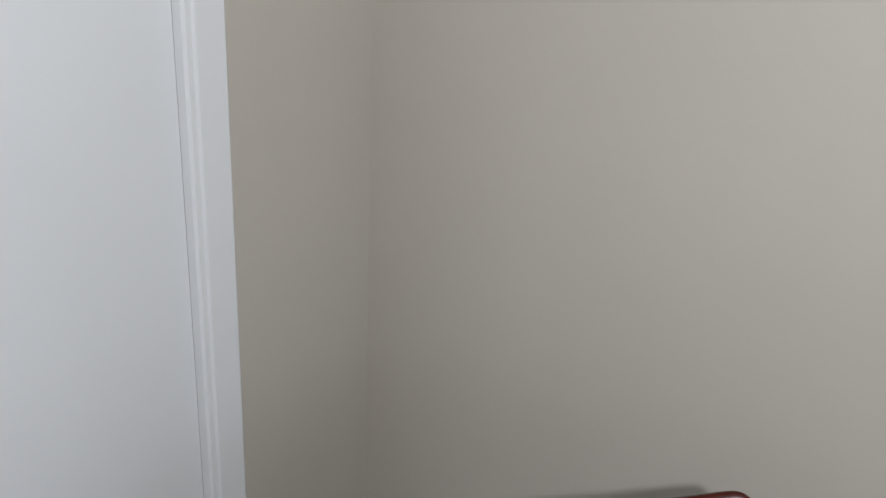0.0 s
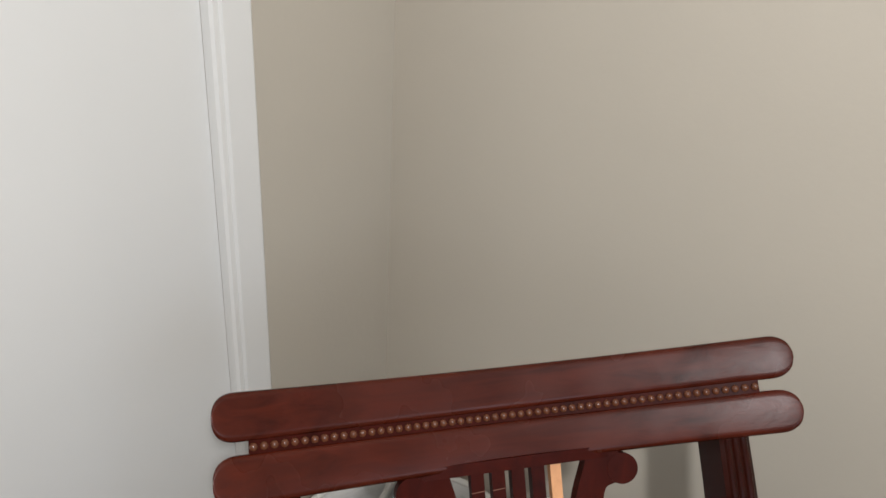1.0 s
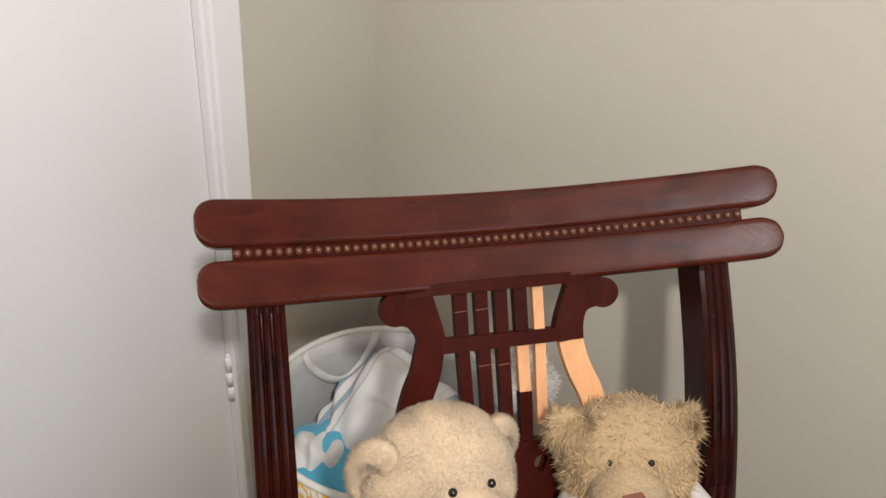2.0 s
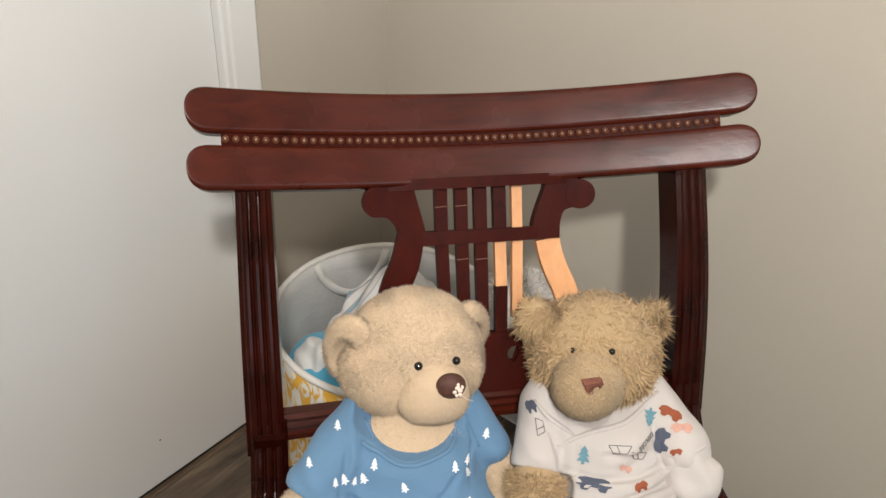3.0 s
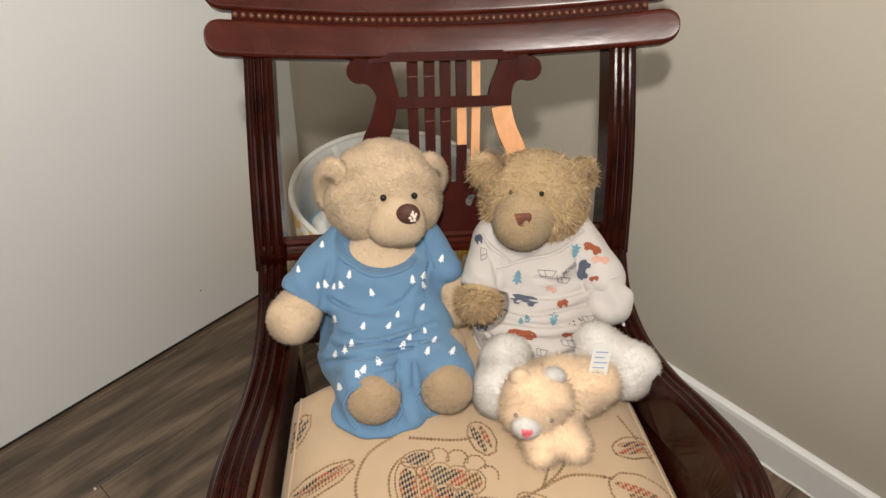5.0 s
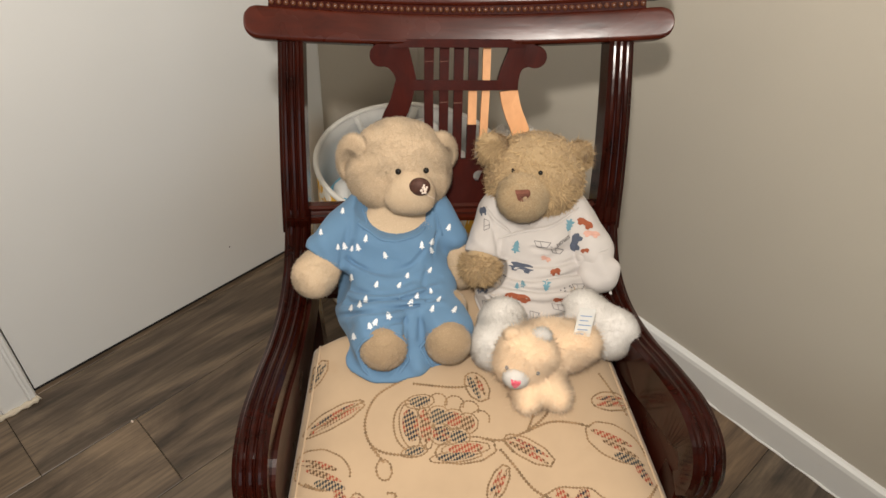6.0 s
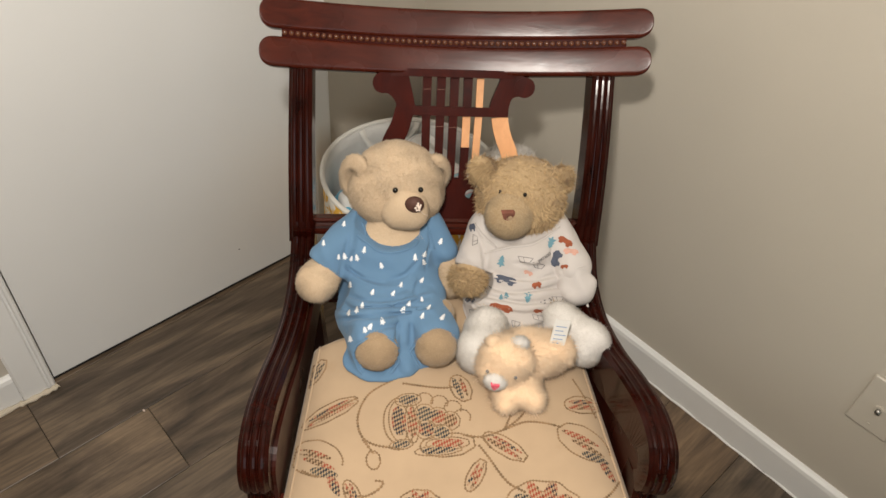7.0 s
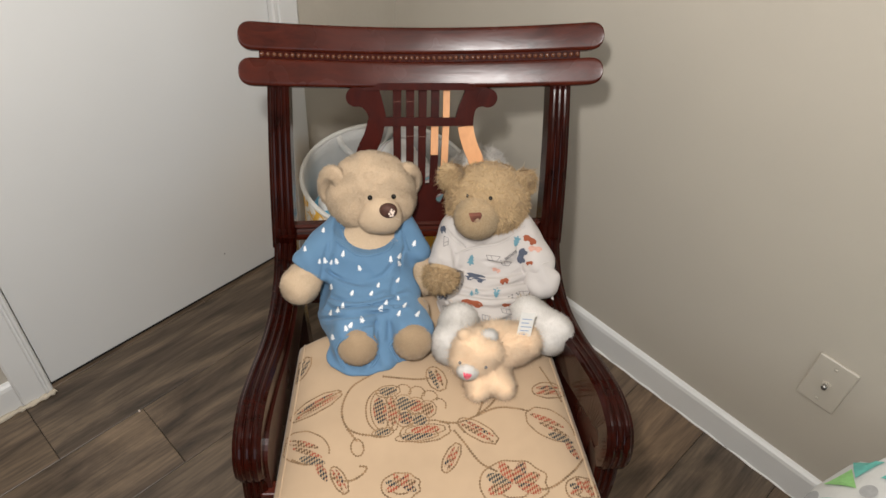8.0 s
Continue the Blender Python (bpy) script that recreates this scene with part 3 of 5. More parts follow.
def reeded(width, depth, reeds=3, n=5):
    """Section of a post: flat sides, the front worked into reeds. Points of (across, behind)."""
    w = width / 2
    pts = [(-w, depth), (-w, 0.004)]
    for k in range(reeds):
        x0 = -w + 0.0035 + k * (width - 0.007) / reeds
        x1 = x0 + (width - 0.007) / reeds
        for j in range(n):
            a = math.pi * (j + 0.5) / n
            pts.append(((x0 + x1) / 2 - math.cos(a) * (x1 - x0) * 0.46, 0.003 - math.sin(a) * 0.0035))
    pts += [(w, 0.004), (w, depth)]
    return pts


def post(side):
    rings = []
    for s in np.linspace(0.012, -0.262, 14):
        belly = 0.010 * math.sin(math.pi * min(1, max(0, -s / 0.26)))
        wide = 0.033 + 0.004 * (-s / 0.26)
        cx = side * (0.2205 + 0.001 * s)
        rings.append([on_back(cx + px, s, po + 0.002 - belly) for px, po in reeded(wide, 0.044)])
    return loft_bm(rings)


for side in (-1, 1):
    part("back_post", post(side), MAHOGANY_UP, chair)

# lower cross rail of the back
rings = []
for x in np.linspace(-0.205, 0.205, 24):
    o = 0.022 - 0.25 * x * x
    ring = [(-0.252, o), (-0.246, o - 0.003), (-0.243, o + 0.001), (-0.2385, o - 0.003), (-0.2345, o + 0.001), (-0.230, o - 0.003), (-0.226, o), (-0.224, o + 0.018), (-0.252, o + 0.018)]
    rings.append([on_back(x, s, q) for s, q in ring])
part("cross_rail", loft_bm(rings), MAHOGANY, chair, "reeded lower cross rail")


def splat_o(x, s):
    k = min(1.0, max(0.0, -s / 0.225))
    return (bow(x) + 0.004) * (1 - k) + (0.024 - 0.25 * x * x) * k


def fret(outline, thick=0.0125, front=0.0):
    """A flat sawn piece of the splat from its outline of (x, s), bent to the back."""
    bm = bmesh.new()
    a = [bm.verts.new(on_back(x, s, splat_o(x, s) + front)) for x, s in outline]
    b = [bm.verts.new(on_back(x, s, splat_o(x, s) + thick)) for x, s in outline]
    n = len(a)
    for i in range(n):
        bm.faces.new((a[i], a[(i + 1) % n], b[(i + 1) % n], b[i]))
    fa, fb = bm.faces.new(a), bm.faces.new(b)
    bmesh.ops.triangulate(bm, faces=[fa, fb])
    return bm


def ribbon(centre, width):
    """Outline of a band along a centre line, width given at each point."""
    c = [np.array(p, float) for p in centre]
    left, right = [], []
    for i, p in enumerate(c):
        d = c[min(i + 1, len(c) - 1)] - c[max(i - 1, 0)]
        d = d / np.linalg.norm(d)
        nrm = np.array((-d[1], d[0]))
        w = width[i] if hasattr(width, "__len__") else width
        left.append(tuple(p + nrm * w / 2))
        right.append(tuple(p - nrm * w / 2))
    return left + right[::-1]


def merged(bms):
    out = bmesh.new()
    for b in bms:
        tmp = bpy.data.meshes.new("tmp")
        b.to_mesh(tmp)
        b.free()
        out.from_mesh(tmp)
        bpy.data.meshes.remove(tmp)
    return out


def disc(cx, cs, r, n=18):
    return [(cx + r * math.cos(2 * math.pi * i / n), cs + r * math.sin(2 * math.pi * i / n)) for i in range(n)]


STRINGS = [-0.0366, -0.0154, 0.0047, 0.0249, 0.0432]
lyre = part("lyre_splat", fret([(-0.104, -0.0005), (0.108, -0.0005), (0.108, -0.0118), (-0.104, -0.0118)], 0.0125, 0.0015), MAHOGANY_DEEP, chair, "fretted lyre splat with snapped strings")


def fret_part(name, *a):
    return part(name, fret(*a), MAHOGANY_DEEP, lyre)


fret_part("cross_bar", [(-0.058, -0.0548), (0.064, -0.0556), (0.064, -0.0690), (-0.058, -0.0690)], 0.0125, -0.0006)
left_line = [(-0.0690, -0.060), (-0.0755, -0.086), (-0.0845, -0.106), (-0.0920, -0.130), (-0.0960, -0.155), (-0.088, -0.186), (-0.056, -0.205)]
right_line = [(0.0745, -0.066), (0.0775, -0.0830), (0.0835, -0.1020), (0.0935, -0.1260), (0.0990, -0.155), (0.090, -0.186), (0.056, -0.205)]
for x, s, r in ((-0.1020, -0.0215, 0.0158), (0.1085, -0.0240, 0.0152)):
    fret_part("scroll", disc(x, s, r, 24), 0.0135, -0.001)
fret_part("shoulder", [(-0.104, -0.0065), (-0.0649, -0.0095)] + [tuple(p) for p in smooth_path([(-0.0635, -0.0150), (-0.0560, -0.0440), (-0.0535, -0.0560)], 4)] + [(-0.0550, -0.0690), (-0.0820, -0.0690)] + [tuple(p) for p in smooth_path([(-0.0822, -0.0620), (-0.0832, -0.0500), (-0.0920, -0.0390), (-0.1020, -0.0365)], 4)], 0.0125, -0.0003)
fret_part("shoulder", [(0.106, -0.0065), (0.1075, -0.0385)] + [tuple(p) for p in smooth_path([(0.1000, -0.0375), (0.0915, -0.0410), (0.0875, -0.0530), (0.0868, -0.0685)], 4)] + [(0.0610, -0.0690)] + [tuple(p) for p in smooth_path([(0.0582, -0.0570), (0.0620, -0.0420), (0.0718, -0.0160)], 4)] + [(0.0724, -0.0100)], 0.0125, -0.0003)
# left arm of the lyre, whole; the right one is whole only low down
left = smooth_path(left_line, 5)
fret_part("lyre_arm", ribbon(left, [0.028 + 0.003 * math.sin(i / 30 * 3.14) for i in range(31)]), 0.0125, 0.0003)
right = smooth_path(right_line, 5)
fret_part("lyre_arm", ribbon(right[18:], 0.027), 0.0125, 0.0003)
for i, x in enumerate(STRINGS):
    if i != 4:
        fret_part("lyre_string", [(x - 0.0067, -0.010), (x + 0.0067, -0.010), (x + 0.0064, -0.058), (x - 0.0064, -0.058)], 0.0118, 0.0004 + 0.0002 * i)
    top = -0.066 if i < 3 else (-0.116 if i == 3 else -0.168)
    fret_part("lyre_string", [(x - 0.0064, top), (x + 0.0064, top), (x * 0.94 + 0.0060, -0.172), (x * 0.94 - 0.0060, -0.172)], 0.0118, 0.0004 + 0.0002 * i)
base = smooth_path([(-0.046, -0.164), (-0.046, -0.180), (-0.060, -0.196), (-0.078, -0.226)], 5)
HOLE = (0.037, -0.188, 0.0085)
round_a = [(HOLE[0] - HOLE[2] * math.sin(a), HOLE[1] + HOLE[2] * math.cos(a)) for a in np.linspace(math.pi, 0, 9)]
round_b = [(HOLE[0] + HOLE[2] * math.sin(a), HOLE[1] + HOLE[2] * math.cos(a)) for a in np.linspace(0, math.pi, 9)]
fret_part("lyre_base", [tuple(p) for p in base] + [(HOLE[0], -0.226)] + round_a + [(HOLE[0], -0.164)], 0.0135, -0.0012)
fret_part("lyre_base", [(HOLE[0], -0.164)] + round_b + [(HOLE[0], -0.226)] + [(-x, s) for x, s in base[::-1]], 0.0135, -0.0012)
for x, s0, s1, wdt in ((STRINGS[4], -0.0115, -0.0555, 0.0106), (STRINGS[3], -0.0685, -0.116, 0.0118), (STRINGS[4], -0.0675, -0.150, 0.0108)):
    k = 0.95 if s1 < -0.12 else 1.0
    part("bare_string", fret([(x - wdt / 2, s0), (x + wdt / 2, s0), (x * k + wdt / 2, s1), (x * k - wdt / 2, s1)], 0.011, 0.002), RAW, lyre, "bare pale wood where the face broke away")
part("bare_arm", fret(ribbon(right[1:20], [0.0245] * 19), 0.0115, 0.002), RAW, lyre, "bare pale wood where the face broke away")
for x, s in ((STRINGS[0], -0.030), (STRINGS[1], -0.030), (STRINGS[1], -0.085), (STRINGS[2], -0.086)):
    part("glue_line", fret([(x - 0.0066, s), (x + 0.0066, s + 0.0006), (x + 0.0066, s - 0.0001), (x - 0.0066, s - 0.0008)], 0.004, -0.0004), CRACK, lyre, "faint crack glued across a string")

# side rails: from the knee down and forward, rolling over at the front, with the sabre legs
SIDE = [(-0.112, 0.545), (-0.128, 0.515), (-0.165, 0.482), (-0.225, 0.472), (-0.300, 0.492), (-0.375, 0.527), (-0.440, 0.551), (-0.487, 0.548), (-0.515, 0.522), (-0.520, 0.487), (-0.508, 0.460)]


def side_x(y, sgn=1):
    return 0.2175 + (0.031 if sgn > 0 else 0.014) * min(1.0, max(0.0, (-y - 0.118) / 0.38))


def swept(path, width, depth, sgn):
    """A reeded bar along a path of (y, z), its worked face outward."""
    rings = []
    for i, p in enumerate(path):
        d = np.array(path[min(i + 1, len(path) - 1)]) - np.array(path[max(i - 1, 0)])
        d = d / np.linalg.norm(d)
        inward = np.array((-d[1], d[0])) * (1 if d[0] > 0 else 1)
        dep = depth(i / (len(path) - 1)) if callable(depth) else depth
        rings.append([Vector((sgn * side_x(p[0], sgn) + a, p[0] + inward[0] * b, p[1] + inward[1] * b + lean_up(sgn * 0.22, p[1]) * min(1, p[1] / 0.3))) for a, b in reeded(width, dep)])
    return loft_bm(rings)


side_path = [tuple(p) for p in smooth_path(SIDE, 6)]
leg_path = [tuple(p) for p in smooth_path([(-0.500, 0.470), (-0.512, 0.40), (-0.508, 0.28), (-0.520, 0.14), (-0.560, 0.0)], 6)]
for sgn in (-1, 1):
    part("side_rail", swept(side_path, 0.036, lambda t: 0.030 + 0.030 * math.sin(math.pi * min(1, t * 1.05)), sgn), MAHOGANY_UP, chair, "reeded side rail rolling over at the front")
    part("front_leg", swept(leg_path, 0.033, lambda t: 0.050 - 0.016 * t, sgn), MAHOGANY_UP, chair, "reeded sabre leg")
    bm = bmesh.new()
    outline = [(-0.12, 0.375), (-0.50, 0.375)] + [tuple(p) for p in smooth_path([(-0.502, 0.470), (-0.494, 0.500), (-0.455, 0.515), (-0.38, 0.495), (-0.30, 0.462), (-0.22, 0.446), (-0.16, 0.452), (-0.12, 0.49)], 5)]
    inset = 0.013 if sgn > 0 else 0.022
    v0 = [bm.verts.new((sgn * (side_x(y, sgn) - inset), y, z + lean_up(sgn * 0.2, z))) for y, z in outline]
    v1 = [bm.verts.new((sgn * (side_x(y, sgn) + 0.004), y, z + lean_up(sgn * 0.2, z))) for y, z in outline]
    for i in range(len(outline)):
        j = (i + 1) % len(outline)
        bm.faces.new((v0[i], v0[j], v1[j], v1[i]))
    bm.faces.new(v0)
    bm.faces.new(v1)
    part("side_board", bm, MAHOGANY_SIDE, chair)
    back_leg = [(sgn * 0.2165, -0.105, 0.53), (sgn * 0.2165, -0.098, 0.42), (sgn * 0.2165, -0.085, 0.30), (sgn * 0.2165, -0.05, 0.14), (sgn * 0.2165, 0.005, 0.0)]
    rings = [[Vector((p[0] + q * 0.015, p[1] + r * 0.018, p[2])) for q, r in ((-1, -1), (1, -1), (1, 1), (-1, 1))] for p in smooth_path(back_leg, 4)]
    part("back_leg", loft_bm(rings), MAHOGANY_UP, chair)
part("front_rail", box_bm((-0.225, -0.512, 0.365), (0.225, -0.490, 0.425), 0.003), MAHOGANY, chair)
part("rear_seat_rail", box_bm((-0.20, -0.125, 0.37), (0.20, -0.10, 0.425), 0.003), MAHOGANY, chair)


def seat_half(y):
    k = min(1.0, max(0.0, (y + 0.266) / 0.022))
    return (0.186 + 0.092 * min(0.42, max(0.0, -y - 0.13))) * (1 - 0.42 * k * k * (3 - 2 * k))


def seat_mid(y):
    """The seat widens a little more to one side."""
    return 0.004 + 0.027 * min(0.42, max(0.0, -y - 0.13))


def seat_z(x, y):
    a = min(1.0, abs(x - seat_mid(y)) / seat_half(y))
    b = min(1.0, abs((y + 0.345) / 0.225))
    return 0.426 + lean_up(x, 0.45) + 0.034 * math.sqrt(max(0.0, (1 - a ** 5) * (1 - b ** 7)))


rows = []
N, M = 60, 56
verts, faces = [], []
for j in range(M + 1):
    v = -math.cos(math.pi * j / M)
    y = -0.345 + 0.225 * v
    for i in range(N + 1):
        uu = -math.cos(math.pi * i / N)
        x = seat_mid(y) + uu * seat_half(y)
        verts.append((x, y, seat_z(x, y)))
for j in range(M):
    for i in range(N):
        k = j * (N + 1) + i
        faces.append((k, k + 1, k + N + 2, k + N + 1))
rim = [i for i in range(N + 1)] + [j * (N + 1) + N for j in range(1, M + 1)] + [M * (N + 1) + i for i in range(N - 1, -1, -1)] + [j * (N + 1) for j in range(M - 1, 0, -1)]
off = len(verts)
for k in rim:
    verts.append((verts[k][0], verts[k][1], 0.385))
for n in range(len(rim)):
    m2 = (n + 1) % len(rim)
    faces.append((rim[m2], rim[n], off + n, off + m2))
faces.append(tuple(off + n for n in range(len(rim))))
seat = hang("seat", mesh_of("seat", verts, faces, SEAT_CLOTH, True), chair, "beige upholstered seat embroidered with flowers and vines")
for sgn in (-1, 1):
    edge = [(seat_mid(y) + sgn * (seat_half(y) - 0.010), y, seat_z(seat_mid(y) + sgn * (seat_half(y) - 0.010), y) + 0.0003) for y in np.linspace(-0.54, -0.27, 40)]
    part("piping", tube_bm(edge, 0.0016, 6), SEAT_CLOTH, seat, "", True)

# ---- the two teddy bears, both leaning on the chair back ----


def creases(*terms):
    """Soft folds: sums of waves across given directions, faded by a warp."""
    def f(P):
        out = 0.0
        for direction, waves, depth, phase in terms:
            d = np.array(direction, float)
            w = P @ d * waves + phase + 1.3 * np.sin(P[..., 0] * 31 + P[..., 2] * 23) + 0.9 * np.sin(P[..., 1] * 37 - P[..., 2] * 41 + 1.7)
            out = out + depth * np.sin(w) * (0.5 + 0.5 * np.sin(P[..., 0] * 47 + P[..., 1] * 29 + phase))
        return out
    return f


STAND = np.array((-0.124, -0.721, 1.113))


def draped(shapes, line, steps=4):
    """Carries a line of (x, z), drawn on an upright plane before the toys, back onto a melted solid."""
    out = []
    for p in smooth_path([(x, -0.2, z) for x, z in line], steps):
        d = (p - STAND) / np.linalg.norm(p - STAND)
        q = STAND + d * 0.35
        for _ in range(60):
            q = q + d * max(-0.004, min(0.05, float(field(shapes, q[None])[0]))) * 0.9
        out.append(q)
    return out


def drapery(shapes, valleys, ridges, base=None):
    """Creases along the valley lines and soft rolls along the ridge lines of a cloth."""
    strokes = [(draped(shapes, l), 0.0105, 0.0024) for l in valleys] + [(draped(shapes, l), -0.0062, 0.0050) for l in ridges]

    def f(P):
        out = np.zeros(P.shape[:-1]) if base is None else base(P)
        flat = P.reshape(-1, 3)
        near = np.abs(field(shapes, flat)) < 0.014
        pts = flat[near]
        add_up = np.zeros(len(pts))
        for path, depth, wide in strokes:
            best = np.full(len(pts), 1.0)
            fade = np.zeros(len(pts))
            n = len(path) - 1
            for i, (a, b) in enumerate(zip(path, path[1:])):
                ab = b - a
                t = np.clip(((pts - a) @ ab) / max(float(ab @ ab), 1e-9), 0, 1)
                d = np.linalg.norm(pts - a - t[:, None] * ab, axis=1)
                hit = d < best
                best[hit] = d[hit]
                fade[hit] = np.sin(math.pi * np.clip((i + t[hit]) / n, 0.03, 0.97)) ** 0.5
            add_up += depth * fade * np.exp(-(best / wide) ** 2)
        flat_out = out.reshape(-1).copy()
        flat_out[near] += add_up
        return flat_out.reshape(out.shape)
    return f


def stick_on(name, outline, at, V, Q, material, parent, facing=(0.06, -0.85, 0.52), turn=0.0, lift=0.0009, label="", reach=0.035):
    """Lays a small flat print, its outline in metres, onto a skin, seen from the front."""
    key = id(V)
    if key not in TREES:
        TREES[key] = BVHTree.FromPolygons([tuple(v) for v in V], [tuple(int(i) for i in q) for q in Q])
    tree = TREES[key]
    f = Vector(facing).normalized()
    right = Vector((0, 0, 1)).cross(f).normalized()
    up = f.cross(right).normalized()
    c, s = math.cos(radians(turn)), math.sin(radians(turn))
    pts = []
    heart = (0.0, 0.0) if len(outline) > 4 else tuple(sum(p[i] for p in outline) / len(outline) for i in (0, 1))
    for x, y in [heart] + list(outline):
        p = Vector(at) + right * (x * c - y * s) + up * (x * s + y * c)
        hit, nrm, _, _ = tree.ray_cast(p + f * 0.15, -f)
        if hit is None:
            return None
        pts.append(hit + nrm * lift)
    if max((p - pts[0]).length for p in pts) > reach:
        return None
    n = len(outline)
    faces = [(0, 1 + i, 1 + (i + 1) % n) for i in range(n)]
    return hang(name, mesh_of(name, pts, faces, material), parent, label)


TREES = {}


def fir(h, w):
    return [(0.0, h * 0.5), (w * 0.28, h * 0.22), (w * 0.14, h * 0.22), (w * 0.42, -0.05 * h), (w * 0.2, -0.05 * h), (w * 0.5, -0.34 * h), (w * 0.1, -0.34 * h), (w * 0.1, -0.5 * h), (-w * 0.1, -0.5 * h), (-w * 0.1, -0.34 * h), (-w * 0.5, -0.34 * h), (-w * 0.2, -0.05 * h), (-w * 0.42, -0.05 * h), (-w * 0.14, 0.22 * h), (-w * 0.28, 0.22 * h)]


def mound(w, h):
    """A plain lumpy patch with a stepped lower edge."""
    return [(-w * 0.5, -h * 0.1), (-w * 0.44, h * 0.22), (-w * 0.25, h * 0.36), (0.0, h * 0.32), (w * 0.25, h * 0.38), (w * 0.42, h * 0.24), (w * 0.5, -h * 0.02), (w * 0.38, -h * 0.14), (w * 0.34, -h * 0.38), (w * 0.18, -h * 0.38), (w * 0.12, -h * 0.18), (-w * 0.12, -h * 0.16), (-w * 0.18, -h * 0.38), (-w * 0.34, -h * 0.38), (-w * 0.38, -h * 0.16)]


def strip_line(x0, y0, x1, y1, w):
    d = Vector((x1 - x0, y1 - y0)).normalized()
    n = Vector((-d.y, d.x)) * w / 2
    return [(x0 + n.x, y0 + n.y), (x0 - n.x, y0 - n.y), (x1 - n.x, y1 - n.y), (x1 + n.x, y1 + n.y)]


def eye(name, c, r, parent):
    part(name, ball_bm(c, r, 14, 10), BLACK, parent, "small glossy black bead eye", True)


# ---- cream bear in the blue romper ----
bear = thing("teddy_bear", CHAIR, "cream plush teddy bear in a blue romper on the chair", "teddy bear", "toys on the chair")
HC = np.array((-0.077, -0.092, 0.610))
head_shapes = [lump(HC, (0.064, 0.052, 0.062), (0, 0, 0)), lump(HC + (-0.016, -0.006, -0.020), (0.053, 0.046, 0.043), k=0.02), lump(HC + (0.016, -0.006, -0.020), (0.051, 0.046, 0.043), k=0.02)]


def front_hit(V, Q, x, z, facing=(0, -1, 0)):
    """The foremost point of a skin at x and z."""
    tree = BVHTree.FromPolygons([tuple(v) for v in V], [tuple(int(i) for i in q) for q in Q])
    return np.array(tree.ray_cast(Vector((x, -0.5, z)), Vector((0, 1, 0)))[0])


def clear(P, spots, r):
    ok = np.ones(len(P), bool)
    for s in spots:
        ok &= np.linalg.norm(P - s, axis=1) > r
    return ok


head, V, Q = soft("head", head_shapes, 0.0035, HC - 0.085, HC + 0.085, PLUSH_SKIN, bear)
MZ = np.array((-0.0635, -0.141, 0.603))
EYES = [front_hit(V, Q, -0.079, 0.634), front_hit(V, Q, -0.043, 0.631)]
pile("plush", V, Q, 56000, 0.0040, 0.0005, PLUSH_CREAM, head, "short cream plush pile", 3, 0.12, 0.1, lambda P: (np.linalg.norm((P - MZ) / (0.033, 0.03, 0.031), axis=1) > 1.0) & clear(P, EYES, 0.0052), 0.42, 0.30, 0.5, 0.28)
muzzle, V, Q = soft("muzzle", [lump(MZ, (0.031, 0.026, 0.029), (-25, 0, 0)), lump(MZ + (-0.011, -0.002, -0.012), (0.022, 0.021, 0.019), k=0.012), lump(MZ + (0.012, -0.002, -0.012), (0.020, 0.021, 0.019), k=0.012)], 0.0025, MZ - 0.05, MZ + 0.05, PLUSH_SKIN, head, "smooth cream muzzle with a stitched mouth")
pile("nap", V, Q, 11000, 0.0024, 0.0003, PLUSH_CREAM, muzzle, "", 5, 0.1, 0.1, None, 0.24, 0.24, 0.55, 0.4)
NZ = front_hit(V, Q, -0.0515, 0.6215)
NN = np.array((0.22, -0.82, 0.50))
NN = NN / np.linalg.norm(NN)
part("nose", ball_bm(NZ, (0.0140, 0.0100, 0.0130), 18, 12), BROWN_STITCH, head, "dark brown cloth nose, worn through", True)
for dx, dz, r in ((0.0022, 0.0004, 0.0026), (-0.0004, -0.0034, 0.0021), (0.0046, -0.0024, 0.0026), (0.0028, 0.0036, 0.0016), (0.0044, -0.0062, 0.0022), (0.0066, 0.0008, 0.0014), (0.0012, -0.0068, 0.0015)):
    q = NZ + NN * 0.0098 + np.array((dx, dz * 0.45, dz * 0.85))
    part("worn_patch", ball_bm(q, (r, 0.0022, r * 0.85), 10, 6), WORN, head, "white backing showing through the nose", True)
part("mouth_stitch", tube_bm([NZ + np.array(p) for p in ((0.003, -0.001, -0.013), (0.001, 0.001, -0.019), (-0.003, 0.005, -0.024), (-0.010, 0.008, -0.0245), (-0.016, 0.011, -0.021))], 0.0007, 6), BROWN_STITCH, head, "", True)
part("loose_thread", tube_bm(smooth_path([NZ + np.array(p) for p in ((0.008, -0.004, -0.008), (0.014, -0.008, -0.010), (0.020, -0.008, -0.013))], 4), 0.0003, 5), WORN, head, "", True)
for p in EYES:
    eye("eye", p + (0, -0.0018, 0), 0.0040, head)


def ear(c, w, h, yaw, tilt, parent, skin_mat, fur_mat, fur_len, count, seed, width=0.00042):
    rot = (0, tilt, yaw)
    m = np.array(Euler([radians(a) for a in rot]).to_matrix())
    shapes = [lump(c, (w, 0.0115, h), rot)]
    inner = np.array(c) + m @ np.array((0, -0.0125, -0.004))

    def dish(P):
        q = (P - inner) @ m
        return 0.011 - np.linalg.norm(q / (w * 0.62, 0.011, h * 0.66), axis=-1) * 0.011
    ob, V, Q = soft("ear", shapes, 0.0025, np.array(c) - 0.04, np.array(c) + 0.04, skin_mat, parent, "", None, dish)
    pile("ear_plush", V, Q, count, fur_len, width, fur_mat, ob, "", seed, 0.1, 0.1, None, 0.3, 0.26, 0.55, 0.35)


